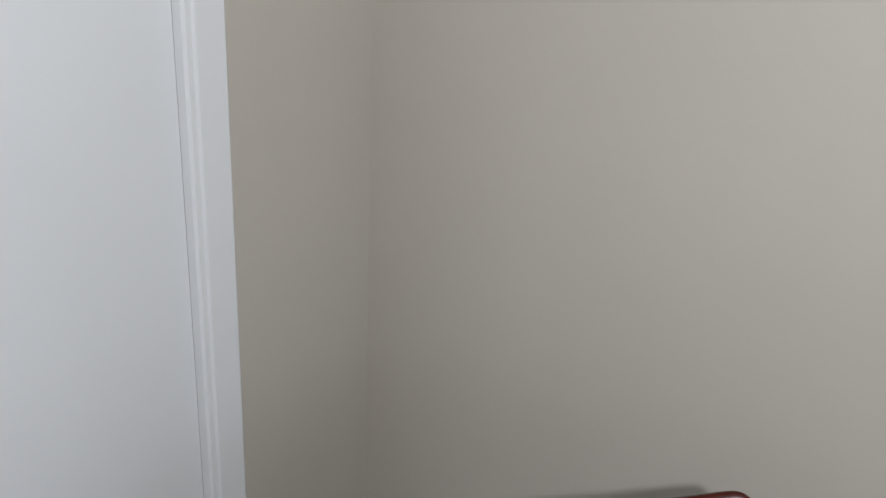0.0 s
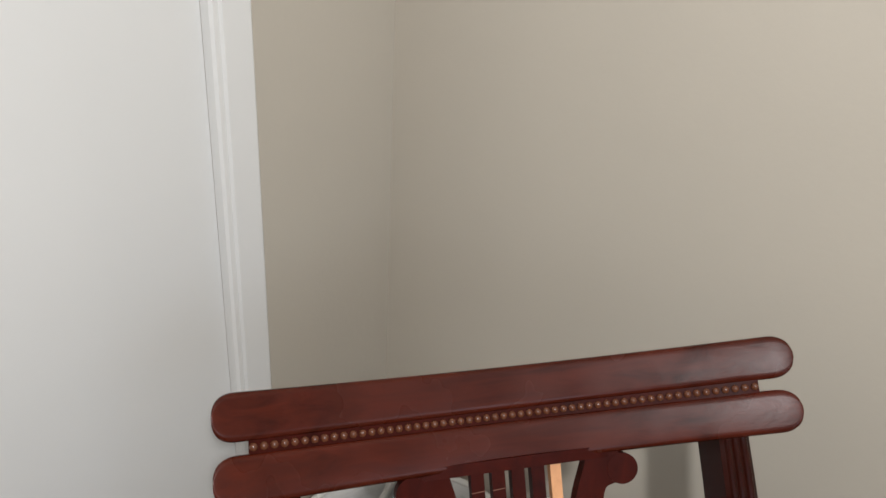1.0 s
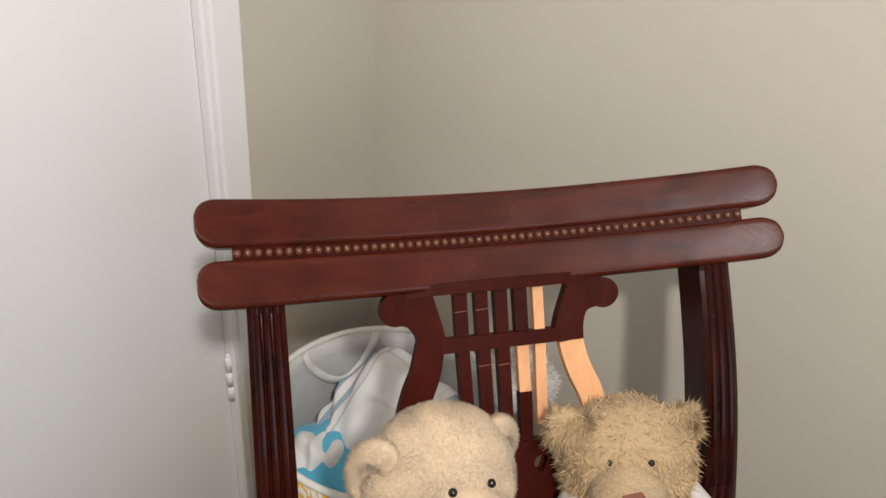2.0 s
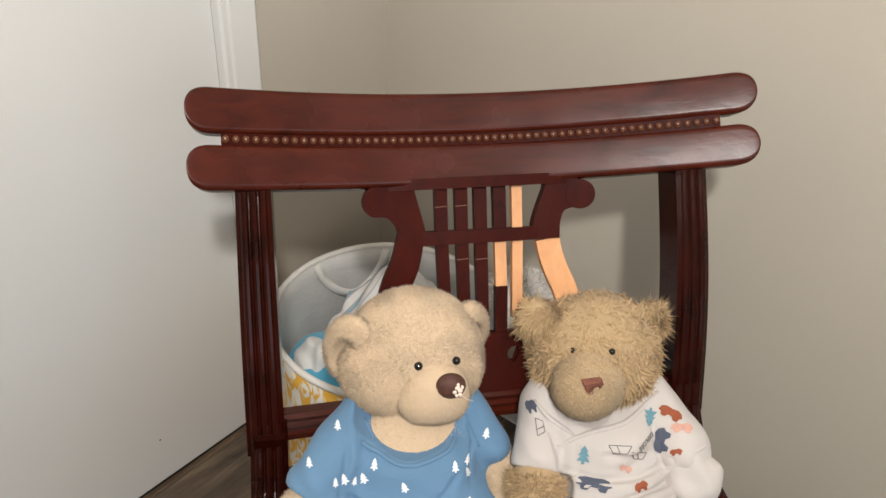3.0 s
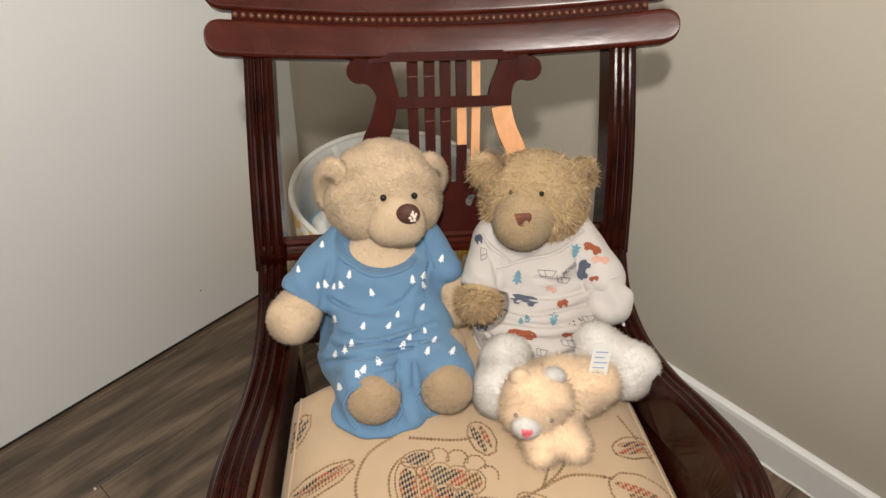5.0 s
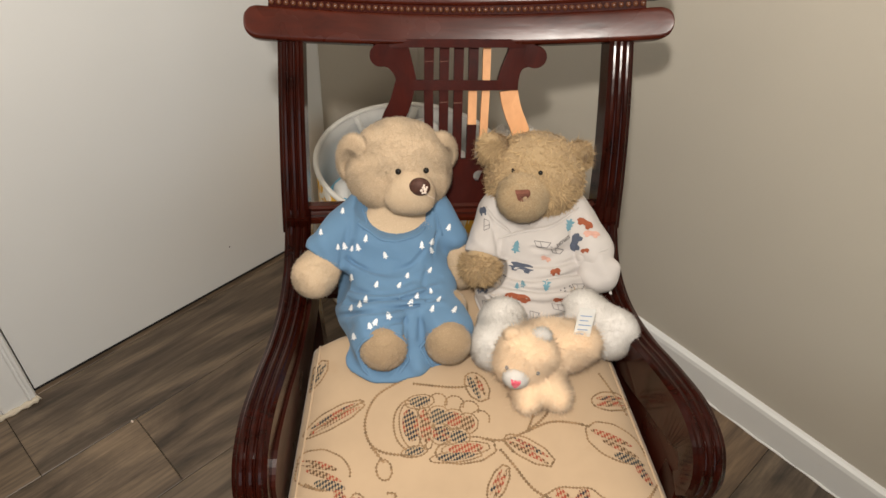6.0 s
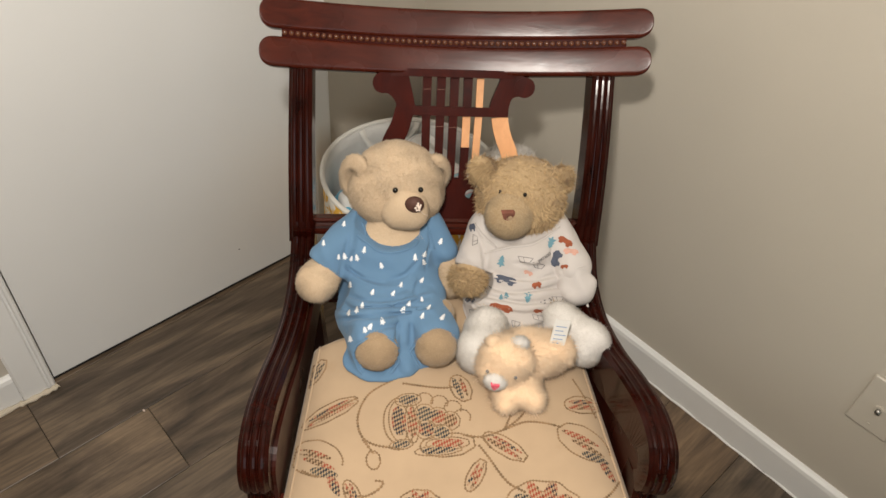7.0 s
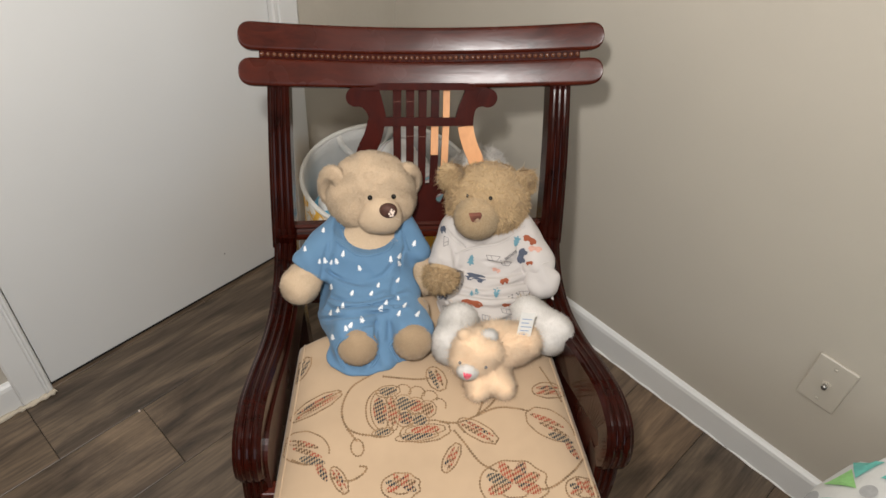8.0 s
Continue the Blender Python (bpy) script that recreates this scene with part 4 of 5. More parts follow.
ear((-0.138, -0.098, 0.619), 0.025, 0.043, -34, 14, head, PLUSH_SKIN, PLUSH_CREAM, 0.0045, 9000, 11)
ear((-0.020, -0.080, 0.619), 0.022, 0.034, 26, -14, head, PLUSH_SKIN, PLUSH_CREAM, 0.0045, 8000, 12)

neck, V, Q = soft("neck", [limb((-0.080, -0.132, 0.525), (-0.077, -0.112, 0.575), 0.036, 0.036), lump((-0.081, -0.150, 0.544), (0.054, 0.040, 0.019), (24, 0, 0), 0.012)], 0.004, (-0.15, -0.215, 0.47), (0.0, -0.05, 0.63), PLUSH_SKIN, bear)
pile("neck_plush", V, Q, 14000, 0.0034, 0.00045, PLUSH_CREAM, neck, "", 13, 0.1, 0.1, None, 0.42, 0.30, 0.5, 0.28)

for nm, a, b, ra, rb, seed in (("left", (-0.162, -0.172, 0.528), (-0.188, -0.206, 0.512), 0.023, 0.0258, 21), ("right", (-0.005, -0.135, 0.520), (0.012, -0.168, 0.482), 0.019, 0.022, 22)):
    fore, V, Q = soft("arm", [limb(a, b, ra, rb), lump(np.array(b) + (0, -0.002, -0.004), (rb * 1.03, rb * 0.98, rb * 1.05))], 0.0032, np.minimum(a, b) - 0.045, np.maximum(a, b) + 0.045, PLUSH_SKIN, bear)
    pile("arm_plush", V, Q, 13000, 0.0040, 0.00045, PLUSH_CREAM, fore, "", seed, 0.1, 0.1, None, 0.42, 0.30, 0.5, 0.28)

FEET = [(-0.097, -0.310, 0.489), (-0.015, -0.300, 0.487)]
for k, c in enumerate(FEET):
    c = np.array(c)
    foot, V, Q = soft("foot", [limb(c + (0.004, 0.06, -0.002), c, 0.024, 0.026), lump(c + (0, -0.004, 0.001), (0.0275, 0.021, 0.0310))], 0.0032, c - (0.05, 0.05, 0.05), c + (0.05, 0.115, 0.05), PAD_SKIN, bear, "tan plush foot with a puckered sole")
    pile("sole_plush", V, Q, 10000, 0.003, 0.00036, PLUSH_CREAM if k > 1 else fur_finish("tan_sole_pile", (0.32, 0.225, 0.13), (0.50, 0.37, 0.23), 0.12), foot, "", 31 + k, 0.1, 0.1, None, 0.42, 0.30, 0.5, 0.28)

body = [lump((-0.084, -0.160, 0.505), (0.070, 0.050, 0.058), (12, 0, 0)), lump((-0.080, -0.195, 0.480), (0.084, 0.066, 0.036), k=0.03), lump((-0.112, -0.235, 0.472), (0.044, 0.055, 0.030), k=0.03), lump((-0.080, -0.122, 0.552), (0.060, 0.034, 0.020), k=0.02),
        limb((-0.128, -0.125, 0.556), (-0.172, -0.180, 0.530), 0.025, 0.0305, 0.016), limb((-0.030, -0.116, 0.555), (-0.006, -0.142, 0.518), 0.021, 0.0245, 0.014),
        limb((-0.095, -0.215, 0.482), (-0.101, -0.296, 0.487), 0.038, 0.0375, 0.02), limb((-0.045, -0.215, 0.482), (-0.018, -0.282, 0.485), 0.036, 0.0355, 0.02),
        lump((-0.088, -0.307, 0.460), (0.056, 0.038, 0.0080), (0, 0, 0), 0.014), limb((-0.060, -0.245, 0.512), (-0.056, -0.325, 0.464), 0.013, 0.0085, 0.012), lump((-0.020, -0.285, 0.460), (0.030, 0.030, 0.007), (0, 0, 0), 0.012)]


def neckline(P):
    q = (P - np.array((-0.081, -0.150, 0.586))) / np.array((0.060, 0.062, 0.035))
    cuff_a = (P - np.array((-0.1765, -0.190, 0.5235))) @ (np.array((-0.55, -0.58, -0.60)))
    near_a = np.linalg.norm(P - np.array((-0.195, -0.21, 0.51)), axis=-1) - 0.055
    cuff_b = (P - np.array((0.002, -0.150, 0.506))) @ (np.array((0.35, -0.56, -0.75)))
    near_b = np.linalg.norm(P - np.array((0.018, -0.175, 0.485)), axis=-1) - 0.036
    legs = np.full(P.shape[:-1], -1.0)
    for c in FEET:
        d = (P - np.array(c) - np.array((0, -0.030, 0.004))) / np.array((0.0320, 0.052, 0.0290))
        legs = np.maximum(legs, (1 - np.linalg.norm(d, axis=-1)) * 0.03)
    return np.maximum(np.maximum((1 - np.linalg.norm(q, axis=-1)) * 0.034, np.minimum(cuff_a, -near_a)), np.maximum(np.minimum(cuff_b, -near_b), legs))


blue_folds = drapery(body, [
    [(-0.165, 0.497), (-0.146, 0.475), (-0.113, 0.458), (-0.072, 0.462), (-0.039, 0.479), (-0.019, 0.500)], [(-0.165, 0.440), (-0.134, 0.436), (-0.093, 0.442), (-0.051, 0.446), (-0.013, 0.453)], [(-0.161, 0.411), (-0.125, 0.410), (-0.082, 0.416), (-0.054, 0.427)], [(-0.115, 0.355), (-0.086, 0.382), (-0.061, 0.390)],
    [(-0.142, 0.596), (-0.148, 0.557), (-0.155, 0.520)], [(-0.038, 0.606), (-0.034, 0.566), (-0.030, 0.533)], [(-0.037, 0.519), (-0.040, 0.484), (-0.026, 0.462)], [(-0.061, 0.405), (-0.058, 0.369), (-0.056, 0.335)], [(-0.037, 0.396), (-0.032, 0.366), (-0.029, 0.331)], [(-0.018, 0.475), (-0.045, 0.456), (-0.079, 0.446)], [(-0.013, 0.448), (-0.041, 0.432), (-0.075, 0.424), (-0.105, 0.424)], [(-0.150, 0.540), (-0.120, 0.512), (-0.090, 0.503)], [(-0.046, 0.550), (-0.060, 0.522), (-0.085, 0.508)]],
    [[(-0.164, 0.484), (-0.144, 0.461), (-0.110, 0.444), (-0.069, 0.449), (-0.035, 0.467), (-0.015, 0.482)], [(-0.164, 0.426), (-0.131, 0.423), (-0.089, 0.429), (-0.049, 0.434), (-0.009, 0.438)], [(-0.159, 0.394), (-0.123, 0.396), (-0.082, 0.402), (-0.057, 0.413)], [(-0.048, 0.409), (-0.046, 0.374), (-0.042, 0.333)],
     [(-0.138, 0.625), (-0.138, 0.596), (-0.142, 0.566)], [(-0.042, 0.618), (-0.040, 0.597), (-0.039, 0.575)], [(-0.132, 0.518), (-0.099, 0.490), (-0.066, 0.492), (-0.043, 0.510)]],
    creases(((0.25, 0.2, 1.0), 150, 0.0018, 0.4), ((-0.6, 0.1, 0.8), 95, 0.0022, 2.1), ((0.9, 0.3, 0.5), 190, 0.0009, 4.0)))
romper, V1, Q1 = soft("romper", body, 0.0024, (-0.225, -0.365, 0.440), (0.055, -0.06, 0.60), BLUE_KNIT, bear, "light blue jersey romper printed with small white trees", blue_folds, neckline)


def lay(points, V, Q, facing=(0.06, -0.85, 0.52), lift=0.0):
    tree = TREES.setdefault(id(V), BVHTree.FromPolygons([tuple(v) for v in V], [tuple(int(i) for i in q) for q in Q]))
    return [tree.find_nearest(Vector(p))[0] + Vector((0, 0, lift)) for p in points]


edge_gap = (1 - np.linalg.norm((V1 - np.array((-0.081, -0.150, 0.586))) / np.array((0.060, 0.062, 0.035)), axis=-1)) * 0.034
rim = V1[(edge_gap < -0.0006) & (edge_gap > -0.0042)]
turn_of = np.arctan2(rim[:, 0] + 0.081, -(rim[:, 1] + 0.150))
hem = [rim[abs(turn_of - a) < 0.2].mean(0) for a in np.linspace(-1.3, 1.3, 18) if (abs(turn_of - a) < 0.2).sum() > 1]
part("neck_band", tube_bm(smooth_path([tuple(p) for p in hem], 3), 0.0026, 8, 0.7), BLUE_KNIT, romper, "stitched blue neck band", True)
for sgn, c in ((-1, (-0.118, -0.150, 0.558)), (1, (-0.032, -0.146, 0.556))):
    seam_pts = [(c[0] + sgn * 0.012 * t, c[1] - 0.020 * t + 0.012, c[2] + 0.018 - 0.040 * t) for t in np.linspace(0, 1, 10)]
    part("shoulder_seam", tube_bm(lay(seam_pts, V1, Q1), 0.0016, 6), BLUE_KNIT, romper, "", True)
for fx, fy, fz in FEET:
    cuff_ring = [(fx + 0.0335 * math.cos(a), fy - 0.012 - 0.014 * math.sin(a) ** 2 * (1 if math.sin(a) < 0 else 0.2), fz + 0.002 + 0.0345 * math.sin(a)) for a in np.linspace(0, 2 * math.pi, 33)]
    part("leg_hem", tube_bm(lay(cuff_ring, V1, Q1), 0.0021, 7), BLUE_KNIT, romper, "", True)


rng = random.Random(4)
VIEW = Vector((-0.111, -0.771, 1.129))
spots = [(-0.174, 0.601), (-0.155, 0.576), (-0.147, 0.578), (-0.147, 0.636), (-0.138, 0.574), (-0.130, 0.576), (-0.120, 0.591), (-0.096, 0.562), (-0.051, 0.580), (-0.039, 0.586), (-0.039, 0.571), (-0.021, 0.611), (-0.011, 0.557), (-0.139, 0.520), (-0.106, 0.505), (-0.076, 0.504),
         (-0.066, 0.523), (-0.120, 0.474), (-0.128, 0.464), (-0.140, 0.457), (-0.051, 0.482), (-0.058, 0.467), (-0.033, 0.492), (-0.027, 0.453), (-0.020, 0.474), (-0.088, 0.437), (-0.106, 0.422), (-0.114, 0.413), (-0.137, 0.389), (0.004, 0.451), (-0.038, 0.357), (-0.040, 0.329), (-0.044, 0.301), (-0.038, 0.534), (-0.162, 0.479)]
for x, z in spots:
    h = rng.uniform(0.0085, 0.0112)
    at = Vector((x, -0.22, z))
    stick_on("tree_print", fir(h, h * rng.uniform(0.62, 0.8)), at, V1, Q1, INK_WHITE, romper, VIEW - at, rng.uniform(-25, 25))

# ---- shaggy tan bear in the white printed suit ----
bear2 = thing("teddy_bear", CHAIR, "shaggy tan teddy bear in a white printed kimono suit", "teddy bear", "toys on the chair")
HD = np.array((0.110, -0.094, 0.600))
head2, V, Q = soft("head", [lump(HD, (0.063, 0.053, 0.053)), lump(HD + (0.0, -0.008, -0.014), (0.060, 0.051, 0.045), k=0.02)], 0.0035, HD - 0.085, HD + 0.085, TAN_SKIN, bear2)
M2 = np.array((0.0885, -0.140, 0.596))
EYES2 = [front_hit(V, Q, 0.106, 0.632), front_hit(V, Q, 0.072, 0.626)]
pile("shaggy_coat", V, Q, 30000, 0.0088, 0.00075, PLUSH_TAN, head2, "long matted tan plush", 41, 0.5, 0.28, lambda P: (np.linalg.norm((P - M2) / (0.033, 0.033, 0.032), axis=1) > 1.0) & clear(P, EYES2[:1], 0.006), 1.0, 0.20, 0.10)
pile("under_coat", V, Q, 30000, 0.0062, 0.0006, PLUSH_TAN, head2, "", 42, 0.3, 0.25, lambda P: (np.linalg.norm((P - M2) / (0.034, 0.035, 0.031), axis=1) > 1.0) & clear(P, EYES2[:1], 0.004), 0.9, 0.22, 0.16)
muzzle2, V, Q = soft("muzzle", [lump(M2, (0.034, 0.026, 0.033), (-15, 0, 0)), lump(M2 + (0, -0.003, -0.008), (0.029, 0.025, 0.026), k=0.01)], 0.0025, M2 - 0.055, M2 + 0.055, TAN_SKIN, head2, "short-piled tan muzzle")
pile("nap", V, Q, 16000, 0.0046, 0.0005, fur_finish("tan_nap", (0.42, 0.305, 0.18), (0.56, 0.42, 0.26), 0.12), muzzle2, "", 43, 0.1, 0.1, None, 0.3, 0.28, 0.55, 0.35)
N2 = front_hit(V, Q, 0.0815, 0.609)
N2[1] += 0.001
bm = bmesh.new()
tri = [(-0.008, 0.007), (-0.002, 0.0075), (0.006, 0.008), (0.0085, 0.006), (0.0055, 0.001), (0.003, -0.006), (0.002, -0.011), (-0.001, -0.010), (0.0, -0.004), (-0.005, 0.0)]
fa = [bm.verts.new((N2[0] + x * 1.15, N2[1] - 0.0036 + abs(y) * 0.1, N2[2] + y * 1.3)) for x, y in tri]
fb = [bm.verts.new((N2[0] + x * 1.25, N2[1] + 0.004, N2[2] + y * 1.4)) for x, y in tri]
for i in range(len(tri)):
    j = (i + 1) % len(tri)
    bm.faces.new((fa[i], fa[j], fb[j], fb[i]))
bm.faces.new(fa)
bmesh.ops.triangulate(bm, faces=bm.faces[:])
part("nose", bm, RUST_STITCH, head2, "worn rust-brown stitched nose")
part("worn_patch", ball_bm(N2 + (0.004, -0.002, 0.0005), (0.0042, 0.002, 0.005), 10, 6), PAD_SKIN, head2, "", True)
for p, deep in zip(EYES2, (-0.0012, 0.0022)):
    eye("eye", p + (0, deep, 0), 0.0032, head2)
for c, yaw, tilt, sd in (((0.052, -0.082, 0.627), -20, -28, 44), ((0.163, -0.090, 0.622), 15, 28, 46)):
    c = np.array(c)
    e2, V, Q = soft("ear", [lump(c, (0.022, 0.014, 0.023), (0, tilt, yaw))], 0.003, c - 0.045, c + 0.045, TAN_SKIN, head2)
    pile("ear_coat", V, Q, 10000, 0.0085, 0.0006, PLUSH_TAN, e2, "", sd, 0.4, 0.4, None, 0.9, 0.22, 0.16)

for c, r, mat_skin, mat_fur, ln, nm in (((0.033, -0.193, 0.514), (0.0245, 0.024, 0.0215), TAN_SKIN, PLUSH_TAN, 0.006, "paw"),):
    c = np.array(c)
    paw, V, Q = soft("paw", [lump(c, r), limb(c, c + (0.012, 0.030, 0.010), 0.021, 0.015)], 0.003, c - 0.05, c + 0.075, mat_skin, bear2)
    pile("paw_coat", V, Q, 9000, ln, 0.0005, mat_fur, paw, "", 51, 0.2, 0.6, lambda P: (P - np.array((0.038, -0.183, 0.519))) @ np.array((-0.25, -0.75, -0.6)) > 0.002, 0.4, 0.5)
thigh, V, Q = soft("thigh", [limb((0.078, -0.21, 0.470), (0.058, -0.268, 0.476), 0.025, 0.025), limb((0.148, -0.21, 0.470), (0.172, -0.255, 0.478), 0.025, 0.026)], 0.004, (0.0, -0.30, 0.43), (0.23, -0.14, 0.54), TAN_SKIN, bear2)
pile("thigh_coat", V, Q, 9000, 0.006, 0.0006, PLUSH_TAN, thigh, "", 52, 0.2, 0.5)
for c, a, r, sd in (((0.046, -0.306, 0.484), (0.060, -0.262, 0.480), (0.030, 0.026, 0.033), 53), ((0.200, -0.290, 0.487), (0.168, -0.255, 0.487), (0.030, 0.026, 0.035), 54)):
    c = np.array(c)
    boot, V, Q = soft("boot", [lump(c, r, (0, 18 if c[0] > 0.1 else -6, 0)), limb(a, c, 0.031, 0.028)], 0.0032, c - (0.06, 0.05, 0.055), c + (0.06, 0.09, 0.055), WHITE_SKIN, bear2, "fluffy white bootee")
    pile("boot_fluff", V, Q, 24000, 0.0042, 0.0005, PLUSH_WHITE, boot, "", sd, 0.15, 0.3, None, 0.38, 0.28, 0.5, 0.5)

suit_body = [lump((0.112, -0.150, 0.505), (0.068, 0.050, 0.060), (12, 0, 0)), lump((0.110, -0.197, 0.474), (0.083, 0.068, 0.042), k=0.03), lump((0.112, -0.118, 0.552), (0.062, 0.036, 0.024), k=0.02),
             limb((0.060, -0.122, 0.550), (0.040, -0.172, 0.524), 0.027, 0.0270, 0.015), limb((0.162, -0.118, 0.550), (0.188, -0.168, 0.528), 0.028, 0.028, 0.015), limb((0.186, -0.164, 0.530), (0.194, -0.184, 0.514), 0.023, 0.0215, 0.01)]


def kimono(P):
    q = (P - np.array((0.088, -0.150, 0.588))) / np.array((0.040, 0.055, 0.032))
    cuff = (P - np.array((0.039, -0.180, 0.521))) @ np.array((-0.25, -0.75, -0.6))
    near = np.linalg.norm(P - np.array((0.033, -0.196, 0.513)), axis=-1) - 0.036
    return np.maximum((1 - np.linalg.norm(q, axis=-1)) * 0.034, np.minimum(cuff, -near))


WRAP = [(0.137, 0.629), (0.112, 0.599), (0.080, 0.589), (0.046, 0.574)]
white_folds = drapery(suit_body, [
    [(0.053, 0.543), (0.089, 0.524), (0.132, 0.521), (0.165, 0.539)], [(0.046, 0.487), (0.080, 0.477), (0.127, 0.465), (0.164, 0.470), (0.206, 0.471)], [(0.069, 0.417), (0.116, 0.384), (0.147, 0.389), (0.189, 0.421)], [(0.060, 0.507), (0.105, 0.489), (0.147, 0.499), (0.178, 0.512)],
    [(0.049, 0.572), (0.052, 0.548), (0.060, 0.507)], [(0.138, 0.589), (0.147, 0.560), (0.161, 0.526)], [(0.026, 0.615), (0.041, 0.587), (0.047, 0.563)], [(0.070, 0.452), (0.110, 0.440), (0.150, 0.436), (0.190, 0.448)], [(0.095, 0.556), (0.125, 0.549), (0.150, 0.552)], [(0.050, 0.460), (0.064, 0.440), (0.070, 0.420)]],
    [[(0.052, 0.536), (0.090, 0.515), (0.134, 0.512), (0.169, 0.528)], [(0.047, 0.476), (0.082, 0.464), (0.129, 0.452), (0.166, 0.459), (0.208, 0.463)], [(0.069, 0.431), (0.113, 0.406), (0.145, 0.407), (0.186, 0.436)], [(0.062, 0.496), (0.106, 0.478), (0.149, 0.488), (0.182, 0.502)]],
    creases(((0.18, 0.1, 1.0), 180, 0.0024, 1.0), ((-0.3, 0.3, 1.0), 150, 0.0018, 0.3), ((1.0, 0.2, -0.4), 120, 0.0014, 3.0)))
suit, V2, Q2 = soft("kimono_suit", suit_body, 0.0024, (0.0, -0.29, 0.424), (0.245, -0.05, 0.605), WHITE_KNIT, bear2, "white jersey kimono suit with woodland prints", white_folds, kimono)
for line in (WRAP, [(0.022, 0.630), (0.037, 0.608), (0.061, 0.585)]):
    part("wrap_edge", tube_bm(lay(draped(suit_body, line, 6), V2, Q2), lambda t: 0.0030 * math.sin(math.pi * min(0.97, max(0.03, t))) ** 0.3, 8, 0.6), WHITE_KNIT, suit, "overlapping front edge", True)
hem2 = [(0.110 + 0.082 * math.sin(a), -0.197 - 0.068 * math.cos(a), 0.462) for a in np.linspace(-1.5, 1.5, 30)]
part("hem_band", tube_bm(lay(hem2, V2, Q2), 0.0028, 8, 0.8), WHITE_KNIT, suit, "", True)
mitt = np.array((0.199, -0.196, 0.506))
cuffm, V, Q = soft("fold_over_cuff", [limb(mitt + (-0.012, 0.022, 0.018), mitt + (0.001, -0.004, -0.006), 0.0245, 0.0225), lump(mitt + (-0.006, -0.004, -0.012), (0.024, 0.014, 0.016), (0, 24, 0), 0.010), lump(mitt + (0.010, -0.002, -0.004), (0.014, 0.014, 0.024), (0, 24, 0), 0.010)], 0.003, mitt - 0.05, mitt + 0.06, WHITE_KNIT, suit, "white mitten cuff folded over the paw", creases(((1, 0.3, 0.4), 160, 0.0030, 0.2), ((0.2, 0.5, 1.0), 130, 0.0026, 1.1)))
fold_dir = Vector((0.011, -0.028, -0.022)).normalized()
fold_u = fold_dir.orthogonal().normalized()
fold_v = fold_dir.cross(fold_u)
part("cuff_edge", tube_bm([Vector(mitt) - fold_dir * 0.026 + (fold_u * math.cos(a) + fold_v * math.sin(a)) * 0.0242 for a in np.linspace(0, 2 * math.pi, 29)], 0.0021, 7), WHITE_KNIT, suit, "", True)
part("frayed_tuft", tube_bm(smooth_path([(0.214, -0.205, 0.484), (0.217, -0.210, 0.476), (0.214, -0.212, 0.470)], 4), 0.0022, 6), TAPE, suit, "", True)
prints = [("patch_print", mound(0.034, 0.016), (0.081, 0.540), INK_NAVY, 0), ("patch_print", mound(0.036, 0.015), (0.087, 0.478), INK_RUST, 4), ("patch_print", mound(0.026, 0.020), (0.142, 0.586), INK_NAVY, 90), ("patch_print", mound(0.024, 0.014), (0.146, 0.618), INK_RUST, -15),
          ("patch_print", mound(0.022, 0.012), (0.159, 0.600), INK_PINK, 10), ("patch_print", mound(0.014, 0.011), (0.128, 0.531), INK_RUST, 30), ("patch_print", mound(0.018, 0.008), (0.147, 0.473), INK_RUST, 15), ("patch_print", mound(0.016, 0.011), (0.035, 0.494), INK_NAVY, 10), ("patch_print", mound(0.012, 0.008), (0.158, 0.571), INK_RUST, 25),
          ("patch_print", mound(0.014, 0.008), (0.095, 0.434), INK_RUST, 5), ("patch_print", mound(0.010, 0.016), (0.018, 0.637), INK_NAVY, 20), ("patch_print", mound(0.014, 0.009), (0.110, 0.556), INK_PINK, -10), ("patch_print", mound(0.014, 0.010), (0.190, 0.479), INK_NAVY, -20),
          ("leaf_print", fir(0.018, 0.013), (0.127, 0.615), INK_TEAL, 180), ("leaf_print", fir(0.018, 0.013), (0.068, 0.578), INK_TEAL, 0), ("leaf_print", fir(0.016, 0.012), (0.122, 0.503), INK_TEAL, 190), ("leaf_print", fir(0.009, 0.008), (0.089, 0.507), INK_TEAL, 30), ("leaf_print", fir(0.009, 0.008), (0.082, 0.503), INK_TEAL, 10)]
for nm, outl, (x, z), mat, turn in prints:
    at = Vector((x, -0.22, z))
    stick_on(nm, outl, at, V2, Q2, mat, suit, VIEW - at, turn)
for x, z, w, turn in ((0.101, 0.581, 0.022, 8), (0.121, 0.570, 0.016, 5), (0.165, 0.501, 0.016, 20), (0.150, 0.456, 0.022, 8), (0.046, 0.465, 0.016, 0), (0.117, 0.440, 0.013, 0), (0.026, 0.615, 0.016, 100)):
    at = Vector((x, -0.22, z))
    for l in (strip_line(-w / 2, 0.004, w / 2, 0.004, 0.0008), strip_line(-w / 2, 0.004, -w * 0.3, -0.003, 0.0008), strip_line(-w * 0.3, -0.003, w * 0.3, -0.003, 0.0008), strip_line(w * 0.3, -0.003, w / 2, 0.004, 0.0008), strip_line(0, -0.003, -w * 0.15, 0.004, 0.0007)):
        stick_on("outline_print", l, at, V2, Q2, INK_GREY, suit, VIEW - at, turn)
for cx, cz in ((0.054, 0.521), (0.147, 0.499)):
    for dx, dz in ((0, 0), (0.006, 0.004), (-0.004, -0.005), (0.003, -0.008), (0.009, 0.001)):
        at = Vector((cx + dx, -0.22, cz + dz))
        stick_on("dot_print", disc(0, 0, 0.0013, 8), at, V2, Q2, INK_GREY, suit, VIEW - at)


